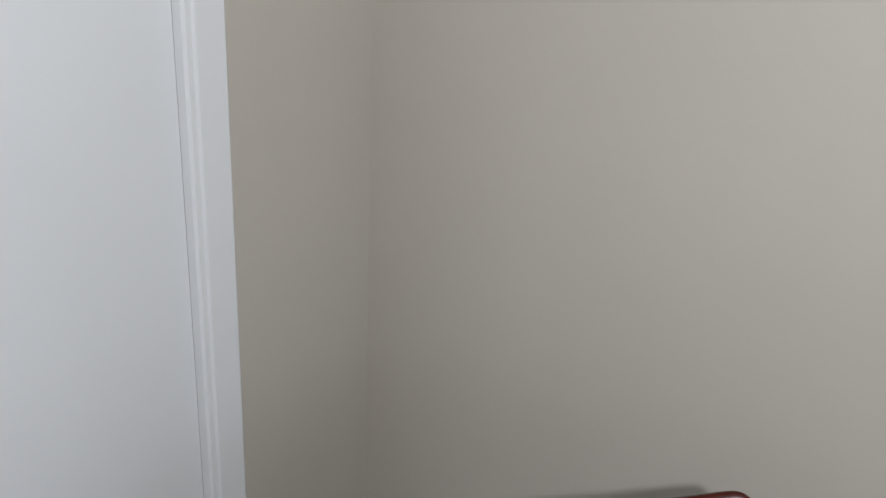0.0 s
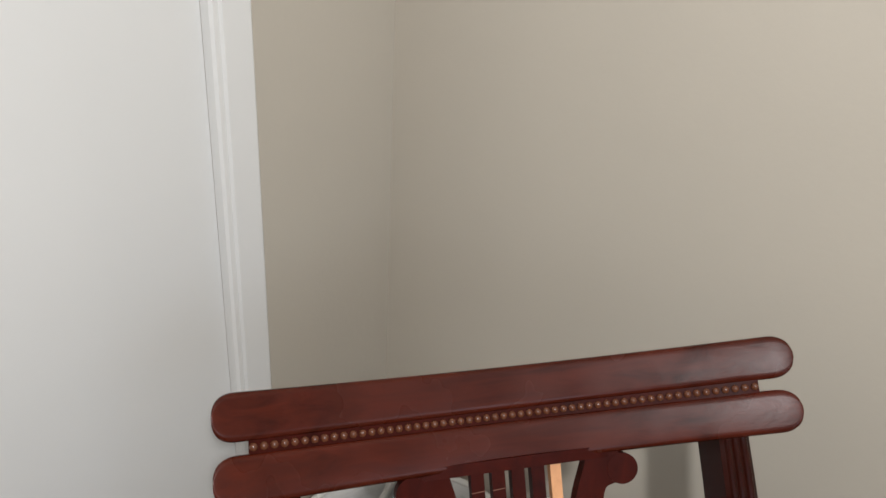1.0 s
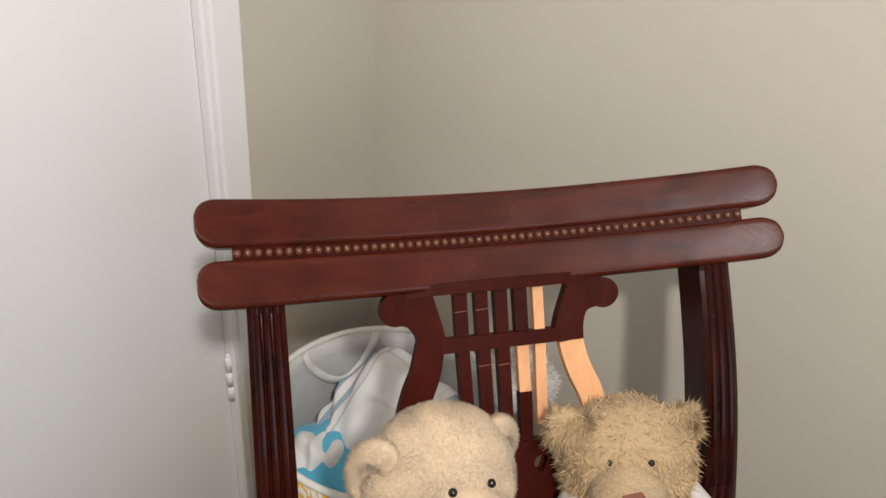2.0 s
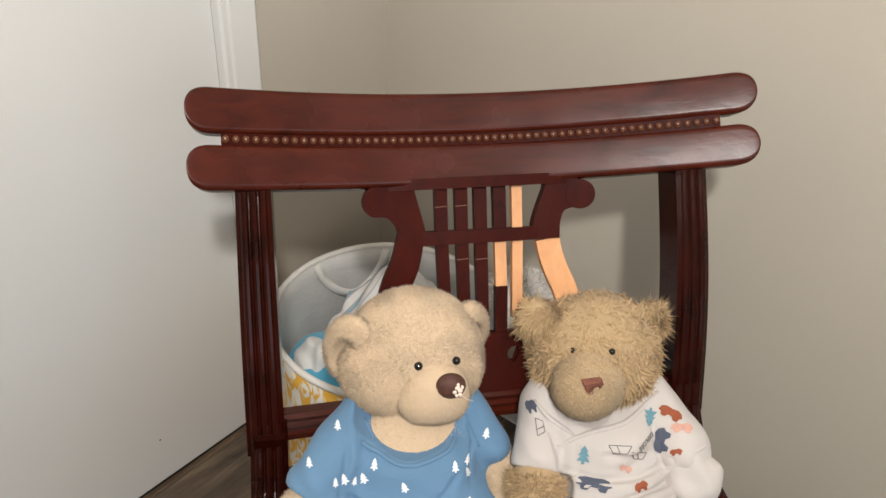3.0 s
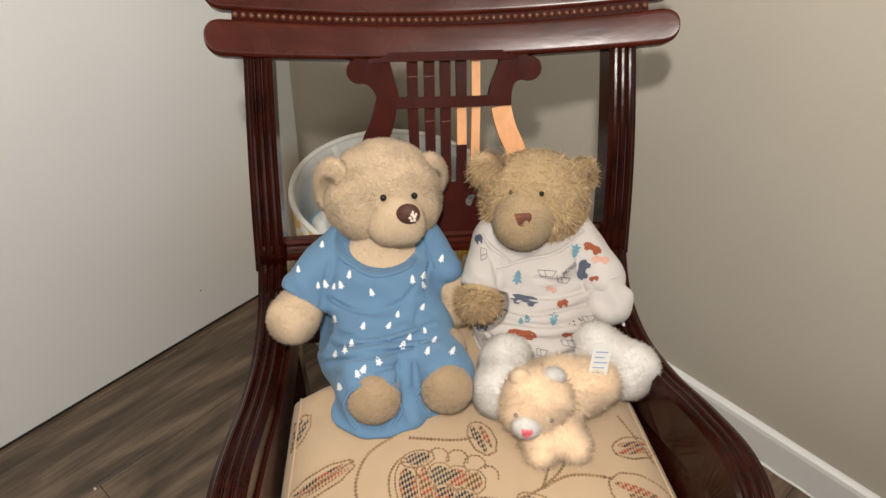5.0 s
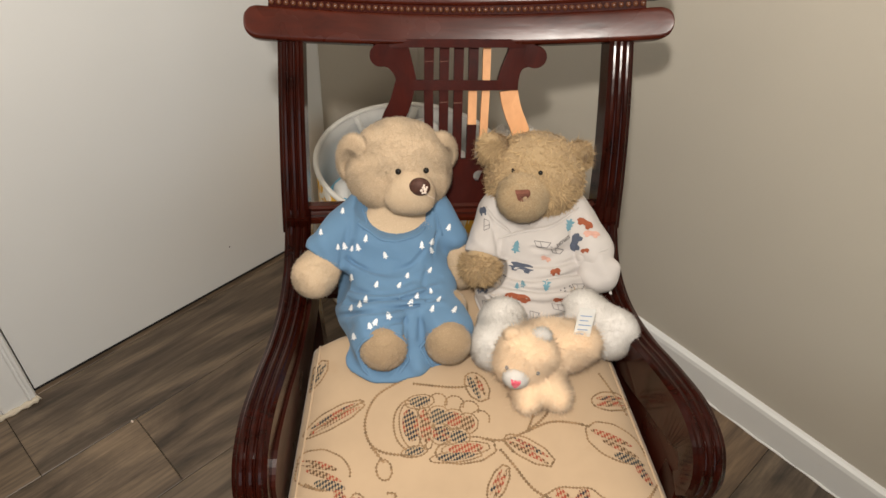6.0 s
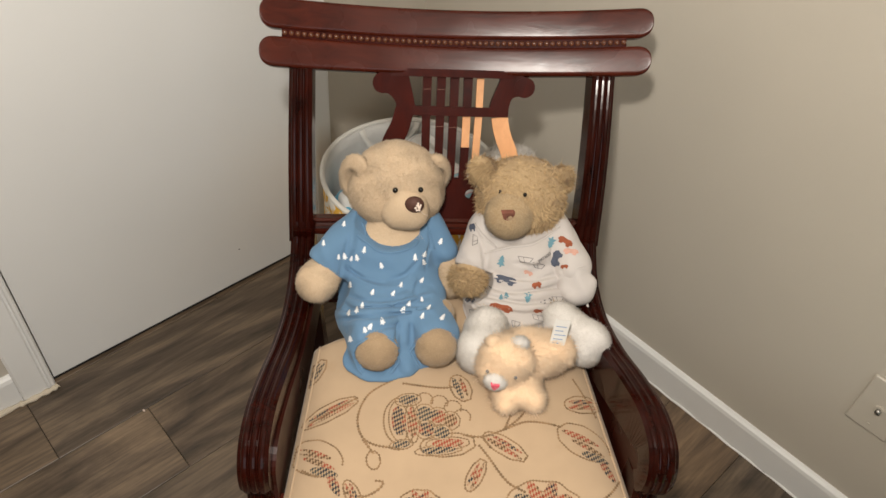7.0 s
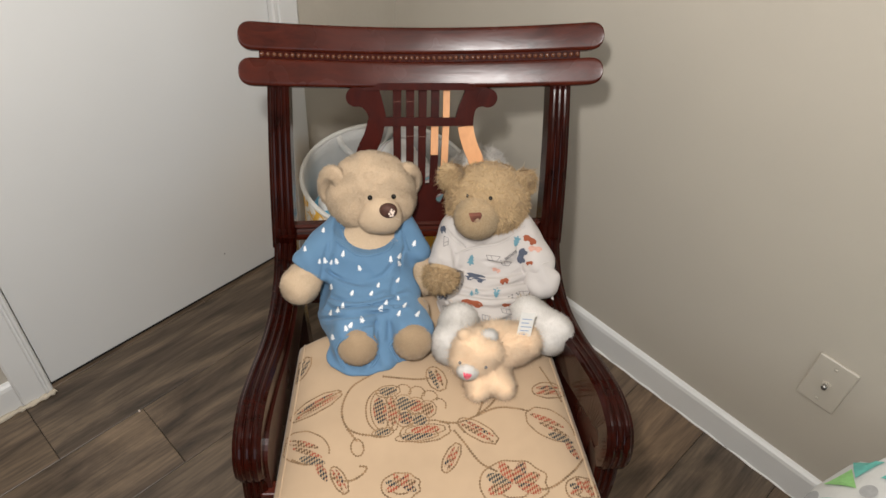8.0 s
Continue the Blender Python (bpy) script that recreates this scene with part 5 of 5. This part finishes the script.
def lettering(body, x, z, size, turn, V, Q, parent):
    """A printed word laid against the cloth at one spot."""
    tree = TREES.setdefault(id(V), BVHTree.FromPolygons([tuple(v) for v in V], [tuple(int(i) for i in q) for q in Q]))
    at = Vector((x, -0.22, z))
    f = (VIEW - at).normalized()
    hit, nrm, _, _ = tree.ray_cast(at + f * 0.15, -f)
    if hit is None:
        return
    cu = bpy.data.curves.new("word", "FONT")
    cu.body, cu.size, cu.extrude, cu.align_x = body, size, 0.0003, "CENTER"
    tmp = new("word", cu)
    me = bpy.data.meshes.new_from_object(tmp.evaluated_get(bpy.context.evaluated_depsgraph_get()))
    bpy.data.objects.remove(tmp)
    rot = nrm.to_track_quat("Z", "Y").to_matrix().to_4x4()
    me.transform(Matrix.Translation(hit + nrm * 0.0012) @ rot @ pose(0, 0, 0, 0, 0, turn))
    me.materials.clear()
    me.materials.append(INK_GREY)
    hang("word_print", me, parent, "printed word EXPLORE")


lettering("EXPLORE", 0.124, 0.590, 0.0064, 184, V2, Q2, suit)
lettering("EXPLORE", 0.174, 0.469, 0.0064, 195, V2, Q2, suit)

# ---- small peach plush animal lying over the bootees ----
cat = thing("plush_kitten", CHAIR, "small fluffy peach plush kitten lying across the bootees", "plush toy", "toys on the chair")
CH = np.array((0.080, -0.333, 0.503))
chead, V, Q = soft("head", [lump(CH, (0.038, 0.032, 0.034)), lump(CH + (-0.006, -0.012, -0.012), (0.029, 0.023, 0.020), k=0.012)], 0.003, CH - 0.05, CH + 0.05, PEACH_SKIN, cat)
CM = CH + np.array((-0.016, -0.031, -0.006))
pile("fluff", V, Q, 26000, 0.0062, 0.00042, PLUSH_PEACH, chead, "fluffy peach pile", 61, 0.25, 0.5, lambda P: np.linalg.norm((P - CM) / 0.014, axis=1) > 1, 0.4, 0.3, 0.5, 0.5)
mz, V, Q = soft("muzzle", [lump(CM, (0.0155, 0.0125, 0.0125))], 0.002, CM - 0.025, CM + 0.025, WHITE_SKIN, chead, "white plush muzzle")
pile("nap", V, Q, 4500, 0.0035, 0.0004, PLUSH_WHITE, mz, "", 62, 0.1, 0.1, None, 0.24, 0.24, 0.55, 0.4)
bm = bmesh.new()
tri = [(-0.0058, 0.0042), (0.0058, 0.0042), (0.0052, 0.001), (0.001, -0.0062), (-0.001, -0.0062), (-0.0052, 0.001)]
fa = [bm.verts.new((CM[0] - 0.003 + x, CM[1] - 0.0140, CM[2] + 0.003 + y)) for x, y in tri]
fb = [bm.verts.new((CM[0] - 0.003 + x, CM[1] - 0.006, CM[2] + 0.003 + y)) for x, y in tri]
for i in range(6):
    bm.faces.new((fa[i], fa[(i + 1) % 6], fb[(i + 1) % 6], fb[i]))
bm.faces.new(fa)
part("nose", bm, PINK_STITCH, chead, "pink triangular felt nose")
for dx in (-0.029, 0.008):
    part("eye", ball_bm(CH + (dx, -0.0350 + (0.009 if dx < -0.02 else 0), 0.0065), 0.0024, 10, 8), INK_GREY, chead, "tiny dim bead eye", True)
for c, size, skin_mat in ((CH + (-0.020, 0.008, 0.026), (0.009, 0.007, 0.007), PEACH_SKIN), (CH + (0.014, 0.004, 0.030), (0.0115, 0.0075, 0.0075), WHITE_SKIN)):
    c = np.array(c)
    er, V, Q = soft("ear", [lump(c, size)], 0.002, c - 0.02, c + 0.02, skin_mat, chead)
    pile("ear_fluff", V, Q, 3000, 0.005, 0.0004, PLUSH_WHITE if c[0] > CH[0] else PLUSH_PEACH, er, "", 63, 0.1, 0.2, None, 0.1, 0.2, 0.6, 0.66)
trunk, V, Q = soft("body", [limb((0.100, -0.318, 0.496), (0.160, -0.305, 0.490), 0.030, 0.020), limb((0.095, -0.345, 0.480), (0.118, -0.378, 0.470), 0.020, 0.013, 0.015), limb((0.080, -0.350, 0.478), (0.078, -0.382, 0.469), 0.017, 0.012, 0.010), lump((0.120, -0.312, 0.490), (0.05, 0.03, 0.03), k=0.015), lump((0.098, -0.362, 0.474), (0.028, 0.022, 0.014), k=0.015)], 0.003, (0.02, -0.42, 0.45), (0.22, -0.25, 0.56), PEACH_SKIN, cat)
pile("fluff", V, Q, 34000, 0.0080, 0.00045, PLUSH_PEACH, trunk, "", 64, 0.2, 0.4, None, 0.45, 0.32, 0.5, 0.5)
tag = part("care_label", box_bm((-0.0115, -0.0004, -0.023), (0.0115, 0.0004, 0.023)), TAPE, cat, "white sewn-in care label")
tag.matrix_basis = pose(0.151, -0.310, 0.528, -28, 14, 6)
for i, w in enumerate((0.016, 0.012, 0.017, 0.014, 0.010)):
    bar = part("print_bar", box_bm((-0.008, -0.0009, -0.0005), (-0.008 + w, -0.0005, 0.0005)), INK_BLUE, tag)
    bar.matrix_basis = pose(0, 0, 0.013 - i * 0.006, 0, 0, 0)

# ---- laundry hamper behind the chair ----
HX, HY, HR, HH = 0.225, -0.222, 0.188, 0.325
hamper = thing("laundry_hamper", pose(HX, HY, 0), "round white fabric hamper with yellow print behind the chair", "hamper")


def ring_wall(r, z0, z1, thick, wob, n=64, m=10):
    rings = []
    for j in range(n):
        a = 2 * math.pi * j / n
        prof = []
        for i in range(m):
            z = z0 + (z1 - z0) * i / (m - 1)
            q = r + wob * math.sin(5 * a + 9 * z) * math.sin(math.pi * i / (m - 1))
            prof.append((q * math.cos(a), q * math.sin(a), z))
        for i in range(m - 1, -1, -1):
            x, y, z = prof[i]
            k = 1 - thick / r
            prof.append((x * k, y * k, z))
        rings.append(prof)
    return loft_bm(rings, True)


part("outer_cloth", ring_wall(HR, 0.003, HH - 0.002, 0.002, 0.003), YELLOW_CLOTH, hamper, "white cloth printed in yellow", True)
part("lining", ring_wall(HR - 0.004, 0.006, HH - 0.001, 0.0015, 0.004), GREY_MESH, hamper, "grey-white mesh lining", True)
bm = bmesh.new()
bmesh.ops.create_cone(bm, cap_ends=True, segments=48, radius1=HR - 0.006, radius2=HR - 0.006, depth=0.004)
bmesh.ops.translate(bm, verts=bm.verts, vec=(0, 0, 0.004))
part("base", bm, GREY_MESH, hamper)
part("rim", loft_bm([[((HR - 0.001 + 0.0055 * math.cos(b)) * math.cos(a), (HR - 0.001 + 0.0055 * math.cos(b)) * math.sin(a), HH + 0.0055 * math.sin(b)) for b in [2 * math.pi * k / 8 for k in range(8)]] for a in [2 * math.pi * j / 72 for j in range(72)]], True), TAPE, hamper, "white taped wire rim", True)


def strap(a0, a1, drop, width=0.014):
    """A loose carrying strap hanging inside the rim between two angles."""
    pts = []
    for t in np.linspace(0, 1, 18):
        a = a0 + (a1 - a0) * t
        r = HR - 0.008 - 0.018 * math.sin(math.pi * t)
        pts.append((r * math.cos(a), r * math.sin(a), HH - 0.003 - drop * math.sin(math.pi * t) ** 0.6))
    rings = []
    for i, p in enumerate(pts):
        p = Vector(p)
        d = (Vector(pts[min(i + 1, 17)]) - Vector(pts[max(i - 1, 0)])).normalized()
        inward = Vector((-p.x, -p.y, 0)).normalized()
        w = d.cross(inward).normalized() * width / 2
        rings.append([p + w, p - w, p - w + inward * 0.0015, p + w + inward * 0.0015])
    return loft_bm(rings)


part("strap", strap(radians(135), radians(178), 0.075), TAPE, hamper, "white cotton carrying strap", True)
part("strap", strap(radians(-45), radians(-5), 0.07), TAPE, hamper, "white cotton carrying strap", True)

heap = thing("striped_blanket", pose(HX - 0.01, HY + 0.02, 0.150), "crumpled white baby blanket with pink and teal stripes", "blanket", "laundry in the hamper")
rumple = creases(((1, 0.3, 0.5), 90, 0.008, 0.4), ((0.2, 1, 0.4), 70, 0.009, 2.0), ((0.5, -0.6, 0.8), 150, 0.004, 1.0))
soft("folds", [lump((0.0, 0.02, 0.075), (0.12, 0.11, 0.09)), lump((0.07, 0.03, 0.11), (0.07, 0.08, 0.06), k=0.03), lump((-0.04, 0.06, 0.12), (0.06, 0.07, 0.07), k=0.03)], 0.006, (-0.165, -0.13, -0.05), (0.165, 0.165, 0.22), STRIPED, heap, "", rumple)
blue = thing("blue_towel", pose(HX, HY, 0.166), "bright blue cloth in the hamper", "towel", "laundry in the hamper")
soft("folds", [lump((-0.02, -0.06, 0.04), (0.13, 0.10, 0.055)), lump((0.10, -0.01, 0.065), (0.06, 0.10, 0.05), k=0.03)], 0.006, (-0.17, -0.17, -0.05), (0.175, 0.12, 0.15), BLUE_CLOTH, blue, "", creases(((0.4, 1, 0.3), 60, 0.006, 1.0), ((1, 0, 0.2), 80, 0.004, 0.0)))
sock = thing("white_muslin", pose(HX - 0.075, HY - 0.09, 0.235), "small crumpled white muslin cloth", "cloth", "laundry in the hamper")
soft("folds", [lump((0, 0, 0), (0.042, 0.036, 0.032)), lump((0.03, 0.01, 0.01), (0.03, 0.03, 0.02), k=0.02)], 0.004, (-0.08, -0.08, -0.07), (0.09, 0.08, 0.07), WHITE_CLOTH, sock, "", creases(((1, 0.4, 0.3), 160, 0.005, 0.3), ((0.1, 1, 0.6), 130, 0.004, 2.0)))
lilac = thing("lilac_cloth", pose(HX + 0.09, HY - 0.07, 0.235), "small lilac cloth in the hamper", "cloth", "laundry in the hamper")
soft("folds", [lump((0, 0, 0), (0.05, 0.04, 0.03)), lump((0.02, -0.02, 0.015), (0.03, 0.03, 0.025), k=0.02)], 0.005, (-0.08, -0.08, -0.06), (0.09, 0.08, 0.07), PURPLE, lilac, "", creases(((1, 0.4, 0.3), 120, 0.004, 0.3)))
fluff = thing("white_fleece", pose(HX + 0.152, HY + 0.140, HH + 0.030), "fluffy white fleece bundled at the hamper rim", "fleece", "laundry in the hamper")
fl_ob, V, Q = soft("folds", [lump((0, 0, 0.01), (0.055, 0.05, 0.034), (0, 0, 40)), lump((-0.03, 0.01, 0.0), (0.035, 0.035, 0.03), k=0.02)], 0.004, (-0.1, -0.09, -0.07), (0.09, 0.09, 0.08), WHITE_SKIN, fluff, "", creases(((1, 0.4, 0.3), 110, 0.004, 0.3)))
pile("fluff", V, Q, 9000, 0.008, 0.0007, PLUSH_WHITE, fl_ob, "", 71, 0.2, 0.5, None, 0.3, 0.5)

# ---- embroidery on the seat ----


def on_seat(x, y, lift=0.0006):
    y = max(-0.562, min(-0.13, y))
    x = max(seat_mid(y) + 0.006 - seat_half(y), min(seat_mid(y) + seat_half(y) - 0.006, x))
    return Vector((x, y, seat_z(x, y) + lift))


def stitched_line(pts, r=0.0018, chain=True, steps=8):
    path = smooth_path([(x, y, 0) for x, y in pts], steps)
    path = [on_seat(p[0], p[1], 0.0) for p in path]
    length = sum((b - a).length for a, b in zip(path, path[1:]))
    dense = []
    for a, b in zip(path, path[1:]):
        n = max(1, int((b - a).length / 0.0011))
        dense += [a.lerp(b, i / n) for i in range(n)]
    dense.append(path[-1])
    waves = length / 0.0042 * 2 * math.pi
    rad = (lambda t: r * (0.80 + 0.55 * math.sin(waves * t))) if chain else r
    return tube_bm(dense, rad, 5, 0.55)


def patch(cx, cy, rx, ry, rot, material, name="stitched_patch", point=0.0, lift=0.0007):
    """A filled stitched shape: an oval, drawn to a point at one end when point is above 0."""
    c, s = math.cos(radians(rot)), math.sin(radians(rot))
    pts = [on_seat(cx, cy, lift + 0.0006)]
    n = 22
    for i in range(n):
        a = 2 * math.pi * i / n
        k = 1 - point * max(0.0, math.cos(a)) * abs(math.sin(a)) ** 0.5 * 0.8
        x, y = rx * math.cos(a), ry * math.sin(a) * k * (1 + 0.06 * math.sin(9 * a))
        pts.append(on_seat(cx + x * c - y * s, cy + x * s + y * c, lift))
    faces = [(0, 1 + i, 1 + (i + 1) % n) for i in range(n)]
    return hang(name, mesh_of(name, pts, faces, material), seat)


def oval_line(cx, cy, rx, ry, rot, scallop=0.0, a0=0.0, a1=360.0, r=0.0014):
    c, s = math.cos(radians(rot)), math.sin(radians(rot))
    pts = []
    for a in np.linspace(radians(a0), radians(a1), 18):
        k = 1 + scallop * abs(math.sin(4.5 * a))
        x, y = rx * k * math.cos(a), ry * k * math.sin(a)
        pts.append((cx + x * c - y * s, cy + x * s + y * c))
    part("stitched_outline", stitched_line(pts, r, True, 3), VINE, seat, "", True)


def leaf(cx, cy, length, width, rot, a=THREAD_B, b=THREAD_A):
    c, s = math.cos(radians(rot)), math.sin(radians(rot))
    oval_line(cx, cy, length / 2, width / 2, rot, 0.10)
    for off, ln, wd, mat in ((-0.11, 0.46, 0.17, a), (0.12, 0.40, 0.14, b)):
        patch(cx - s * off * width * 1.4, cy + c * off * width * 1.4, length * ln, width * wd, rot, mat, "stitched_leaf", 0.5)


VINES = [[(-0.120, -0.368), (-0.145, -0.382), (-0.184, -0.404)], [(-0.074, -0.340), (-0.105, -0.362), (-0.118, -0.395), (-0.113, -0.425), (-0.095, -0.440), (-0.060, -0.446)], [(-0.110, -0.432), (-0.100, -0.446), (-0.095, -0.453)],
         [(0.020, -0.425), (0.045, -0.428), (0.075, -0.417), (0.105, -0.405), (0.135, -0.407), (0.152, -0.412)], [(0.075, -0.417), (0.098, -0.398), (0.112, -0.375)], [(0.075, -0.417), (0.083, -0.400), (0.090, -0.385)],
         [(0.040, -0.440), (0.052, -0.458), (0.072, -0.490), (0.095, -0.505)], [(0.045, -0.428), (0.056, -0.445)], [(-0.185, -0.470), (-0.168, -0.480), (-0.150, -0.478)], [(-0.128, -0.505), (-0.105, -0.510), (-0.088, -0.502), (-0.082, -0.492), (-0.092, -0.490)],
         [(0.180, -0.330), (0.196, -0.365), (0.205, -0.390)], [(0.118, -0.520), (0.160, -0.530), (0.200, -0.505), (0.222, -0.480)], [(-0.060, -0.345), (-0.010, -0.352), (0.018, -0.349)]]
for line in VINES:
    part("stitched_vine", stitched_line(line), VINE, seat, "", True)

# large carnation: a cup and overlapping petals
for cx, cy, rx, ry, rot, mat in ((-0.064, -0.405, 0.011, 0.026, 6, THREAD_A), (-0.046, -0.406, 0.008, 0.027, 2, THREAD_B), (-0.052, -0.372, 0.015, 0.0085, 8, THREAD_C), (-0.030, -0.394, 0.012, 0.013, 0, THREAD_C), (-0.012, -0.398, 0.012, 0.012, -8, THREAD_A),
                                 (0.004, -0.404, 0.011, 0.012, -10, THREAD_B), (-0.028, -0.418, 0.012, 0.012, 0, THREAD_A), (-0.008, -0.422, 0.012, 0.010, -4, THREAD_C), (0.000, -0.438, 0.024, 0.0075, 4, THREAD_B), (-0.012, -0.448, 0.026, 0.006, 6, THREAD_C), (-0.060, -0.440, 0.013, 0.006, 10, THREAD_C)):
    patch(cx, cy, rx * 0.86, ry * 0.86, rot, mat, "stitched_petal")
    oval_line(cx, cy, rx * 1.14, ry * 1.14, rot, 0.06, r=0.0011)
for cx, cy in ((-0.030, -0.372), (-0.010, -0.376), (0.008, -0.384), (0.020, -0.398)):
    oval_line(cx, cy, 0.011, 0.011, 0, 0.05, -30, 200, 0.0012)
oval_line(-0.062, -0.405, 0.021, 0.034, 4, 0.07)
oval_line(0.000, -0.440, 0.034, 0.016, 6, 0.08)
leaf(-0.156, -0.388, 0.075, 0.024, 27)
leaf(-0.183, -0.318, 0.045, 0.022, 62, THREAD_C, THREAD_C)
leaf(0.074, -0.442, 0.060, 0.024, -35)
leaf(0.034, -0.482, 0.045, 0.018, 62)
leaf(0.188, -0.372, 0.050, 0.026, 10)
leaf(0.020, -0.352, 0.042, 0.026, -70, THREAD_C, THREAD_B)
leaf(-0.118, -0.508, 0.040, 0.016, -62)
oval_line(-0.095, -0.462, 0.008, 0.012, 10, 0.12)
# curled leaves
for cx, cy, sg in ((-0.168, -0.455, -1), (0.180, -0.432, -1)):
    oval_line(cx, cy, 0.036, 0.023, -28, 0.05, 10, 330)
    patch(cx - 0.004, cy + 0.006, 0.026, 0.005, -22, THREAD_B, "stitched_leaf", 0.4)
    patch(cx + 0.004, cy - 0.008, 0.024, 0.004, -26, THREAD_B, "stitched_leaf", 0.4)
    patch(cx + 0.012, cy - 0.022, 0.019, 0.0065, -18, THREAD_C, "stitched_leaf", 0.4)
    patch(cx + 0.026, cy - 0.040, 0.016, 0.006, -62, THREAD_A, "stitched_leaf", 0.4)
# flowers along the front
for cx, cy, k in ((-0.036, -0.520, 0.7), (0.116, -0.522, 1.25), (0.212, -0.530, 0.7), (-0.150, -0.548, 0.6)):
    for a, mat in ((20, THREAD_B), (65, THREAD_A), (115, THREAD_B), (160, THREAD_C), (-20, THREAD_A), (200, THREAD_B)):
        x, y = cx + 0.017 * k * math.cos(radians(a)), cy + 0.013 * k * math.sin(radians(a))
        patch(x, y, 0.014 * k, 0.0065 * k, a, mat, "stitched_petal")
    oval_line(cx, cy, 0.034 * k, 0.024 * k, 0, 0.14)
    oval_line(cx, cy, 0.020 * k, 0.014 * k, 0, 0.10)

# ---- quilt beside the wall ----


QUILT_CLOTH = cloth("white_quilt_cotton", (0.66, 0.66, 0.64), 0.95, 900.0, None, 0.15, 0.003)
INK_AQUA = plain("aqua_print", (0.16, 0.52, 0.46), 0.9)
INK_LEAF = plain("green_print", (0.30, 0.60, 0.22), 0.9)
INK_DOT = plain("grey_dot_print", (0.40, 0.40, 0.40), 0.9)
quilt = thing("quilt", pose(1.352, -0.225, 0), "rolled white quilt printed with teal and green triangles", "quilt")
pad, VQ, QQ = soft("padding", [limb((0.02, 0.05, 0.285), (0.0, -0.30, 0.285), 0.12, 0.125), limb((0.02, 0.04, 0.13), (0.0, -0.3, 0.13), 0.13, 0.13, 0.05), lump((0.22, -0.2, 0.21), (0.2, 0.22, 0.21), k=0.05)], 0.010, (-0.2, -0.5, 0.0), (0.5, 0.2, 0.47), QUILT_CLOTH, quilt, "", creases(((1, 0.6, 0.2), 40, 0.006, 0.0), ((0.1, 0.4, 1), 55, 0.006, 1.0)))


def dense(corners, n=4):
    return [tuple((1 - k / n) * a + k / n * b for a, b in zip(p, q)) for p, q in zip(corners, corners[1:] + corners[:1]) for k in range(n)]


for row in range(12):
    for col in range(9):
        at = Vector((-0.16 + 0.056 * col + 0.028 * (row % 2), -0.40 + 0.052 * row, 0.37))
        up_side = (row + col) % 2 == 0
        tri_print = dense([(-0.025, -0.021), (0.025, -0.021), (0.0, 0.024)])
        ink = (INK_AQUA, INK_LEAF, None, INK_AQUA)[(row * 2 + col) % 4]
        if ink:
            stick_on("triangle_print", tri_print, at, VQ, QQ, ink, pad, (-0.45, -0.35, 0.82), 0 if up_side else 180, 0.003, "", 0.08)
        else:
            stick_on("dot_print", disc(0, 0, 0.013, 14), at, VQ, QQ, INK_DOT, pad, (-0.45, -0.35, 0.82), 0, 0.003, "", 0.08)

# ---- floor planks ----
PITCH, LONG = 0.17, 1.22
plank_meshes = {}


def plank_mesh(length):
    key = round(length, 3)
    if key not in plank_meshes:
        w, l, e = PITCH / 2 - 0.0006, length / 2 - 0.0006, 0.0014
        v = [(-w, -l, -0.004), (w, -l, -0.004), (w, l, -0.004), (-w, l, -0.004), (-w, -l, -0.0008), (w, -l, -0.0008), (w, l, -0.0008), (-w, l, -0.0008), (-w + e, -l + e, 0), (w - e, -l + e, 0), (w - e, l - e, 0), (-w + e, l - e, 0)]
        f = [(0, 1, 5, 4), (1, 2, 6, 5), (2, 3, 7, 6), (3, 0, 4, 7), (4, 5, 9, 8), (5, 6, 10, 9), (6, 7, 11, 10), (7, 4, 8, 11), (8, 9, 10, 11)]
        plank_meshes[key] = mesh_of("plank", v, f, PLANK)
    return plank_meshes[key]


first_joint = {0: -1.040, 1: -0.863, 2: -0.52, 3: -0.95, 4: -0.30, 5: -0.74, 6: -0.42}
offset = random.Random(9)
for row in range(-1, 19):
    x = 0.008 + PITCH * (row + 0.5)
    joint = first_joint.get(row, -offset.uniform(0.1, 1.2))
    cuts = [0.0]
    y = joint
    while y > ROOM_Y:
        cuts.append(y)
        y -= LONG
    cuts.append(ROOM_Y)
    for hi_y, lo_y in zip(cuts, cuts[1:]):
        if hi_y - lo_y > 0.02:
            ob = hang("plank", plank_mesh(hi_y - lo_y), floor)
            ob.location = (x, (hi_y + lo_y) / 2, 0)
crumb = thing("floor_crumb", pose(0.181, -0.872, 0), "tiny white crumb on the plank floor", "crumb")
part("speck", ball_bm((0, 0, 0.0018), (0.0032, 0.0022, 0.0018), 8, 6), WORN, crumb, "", True)
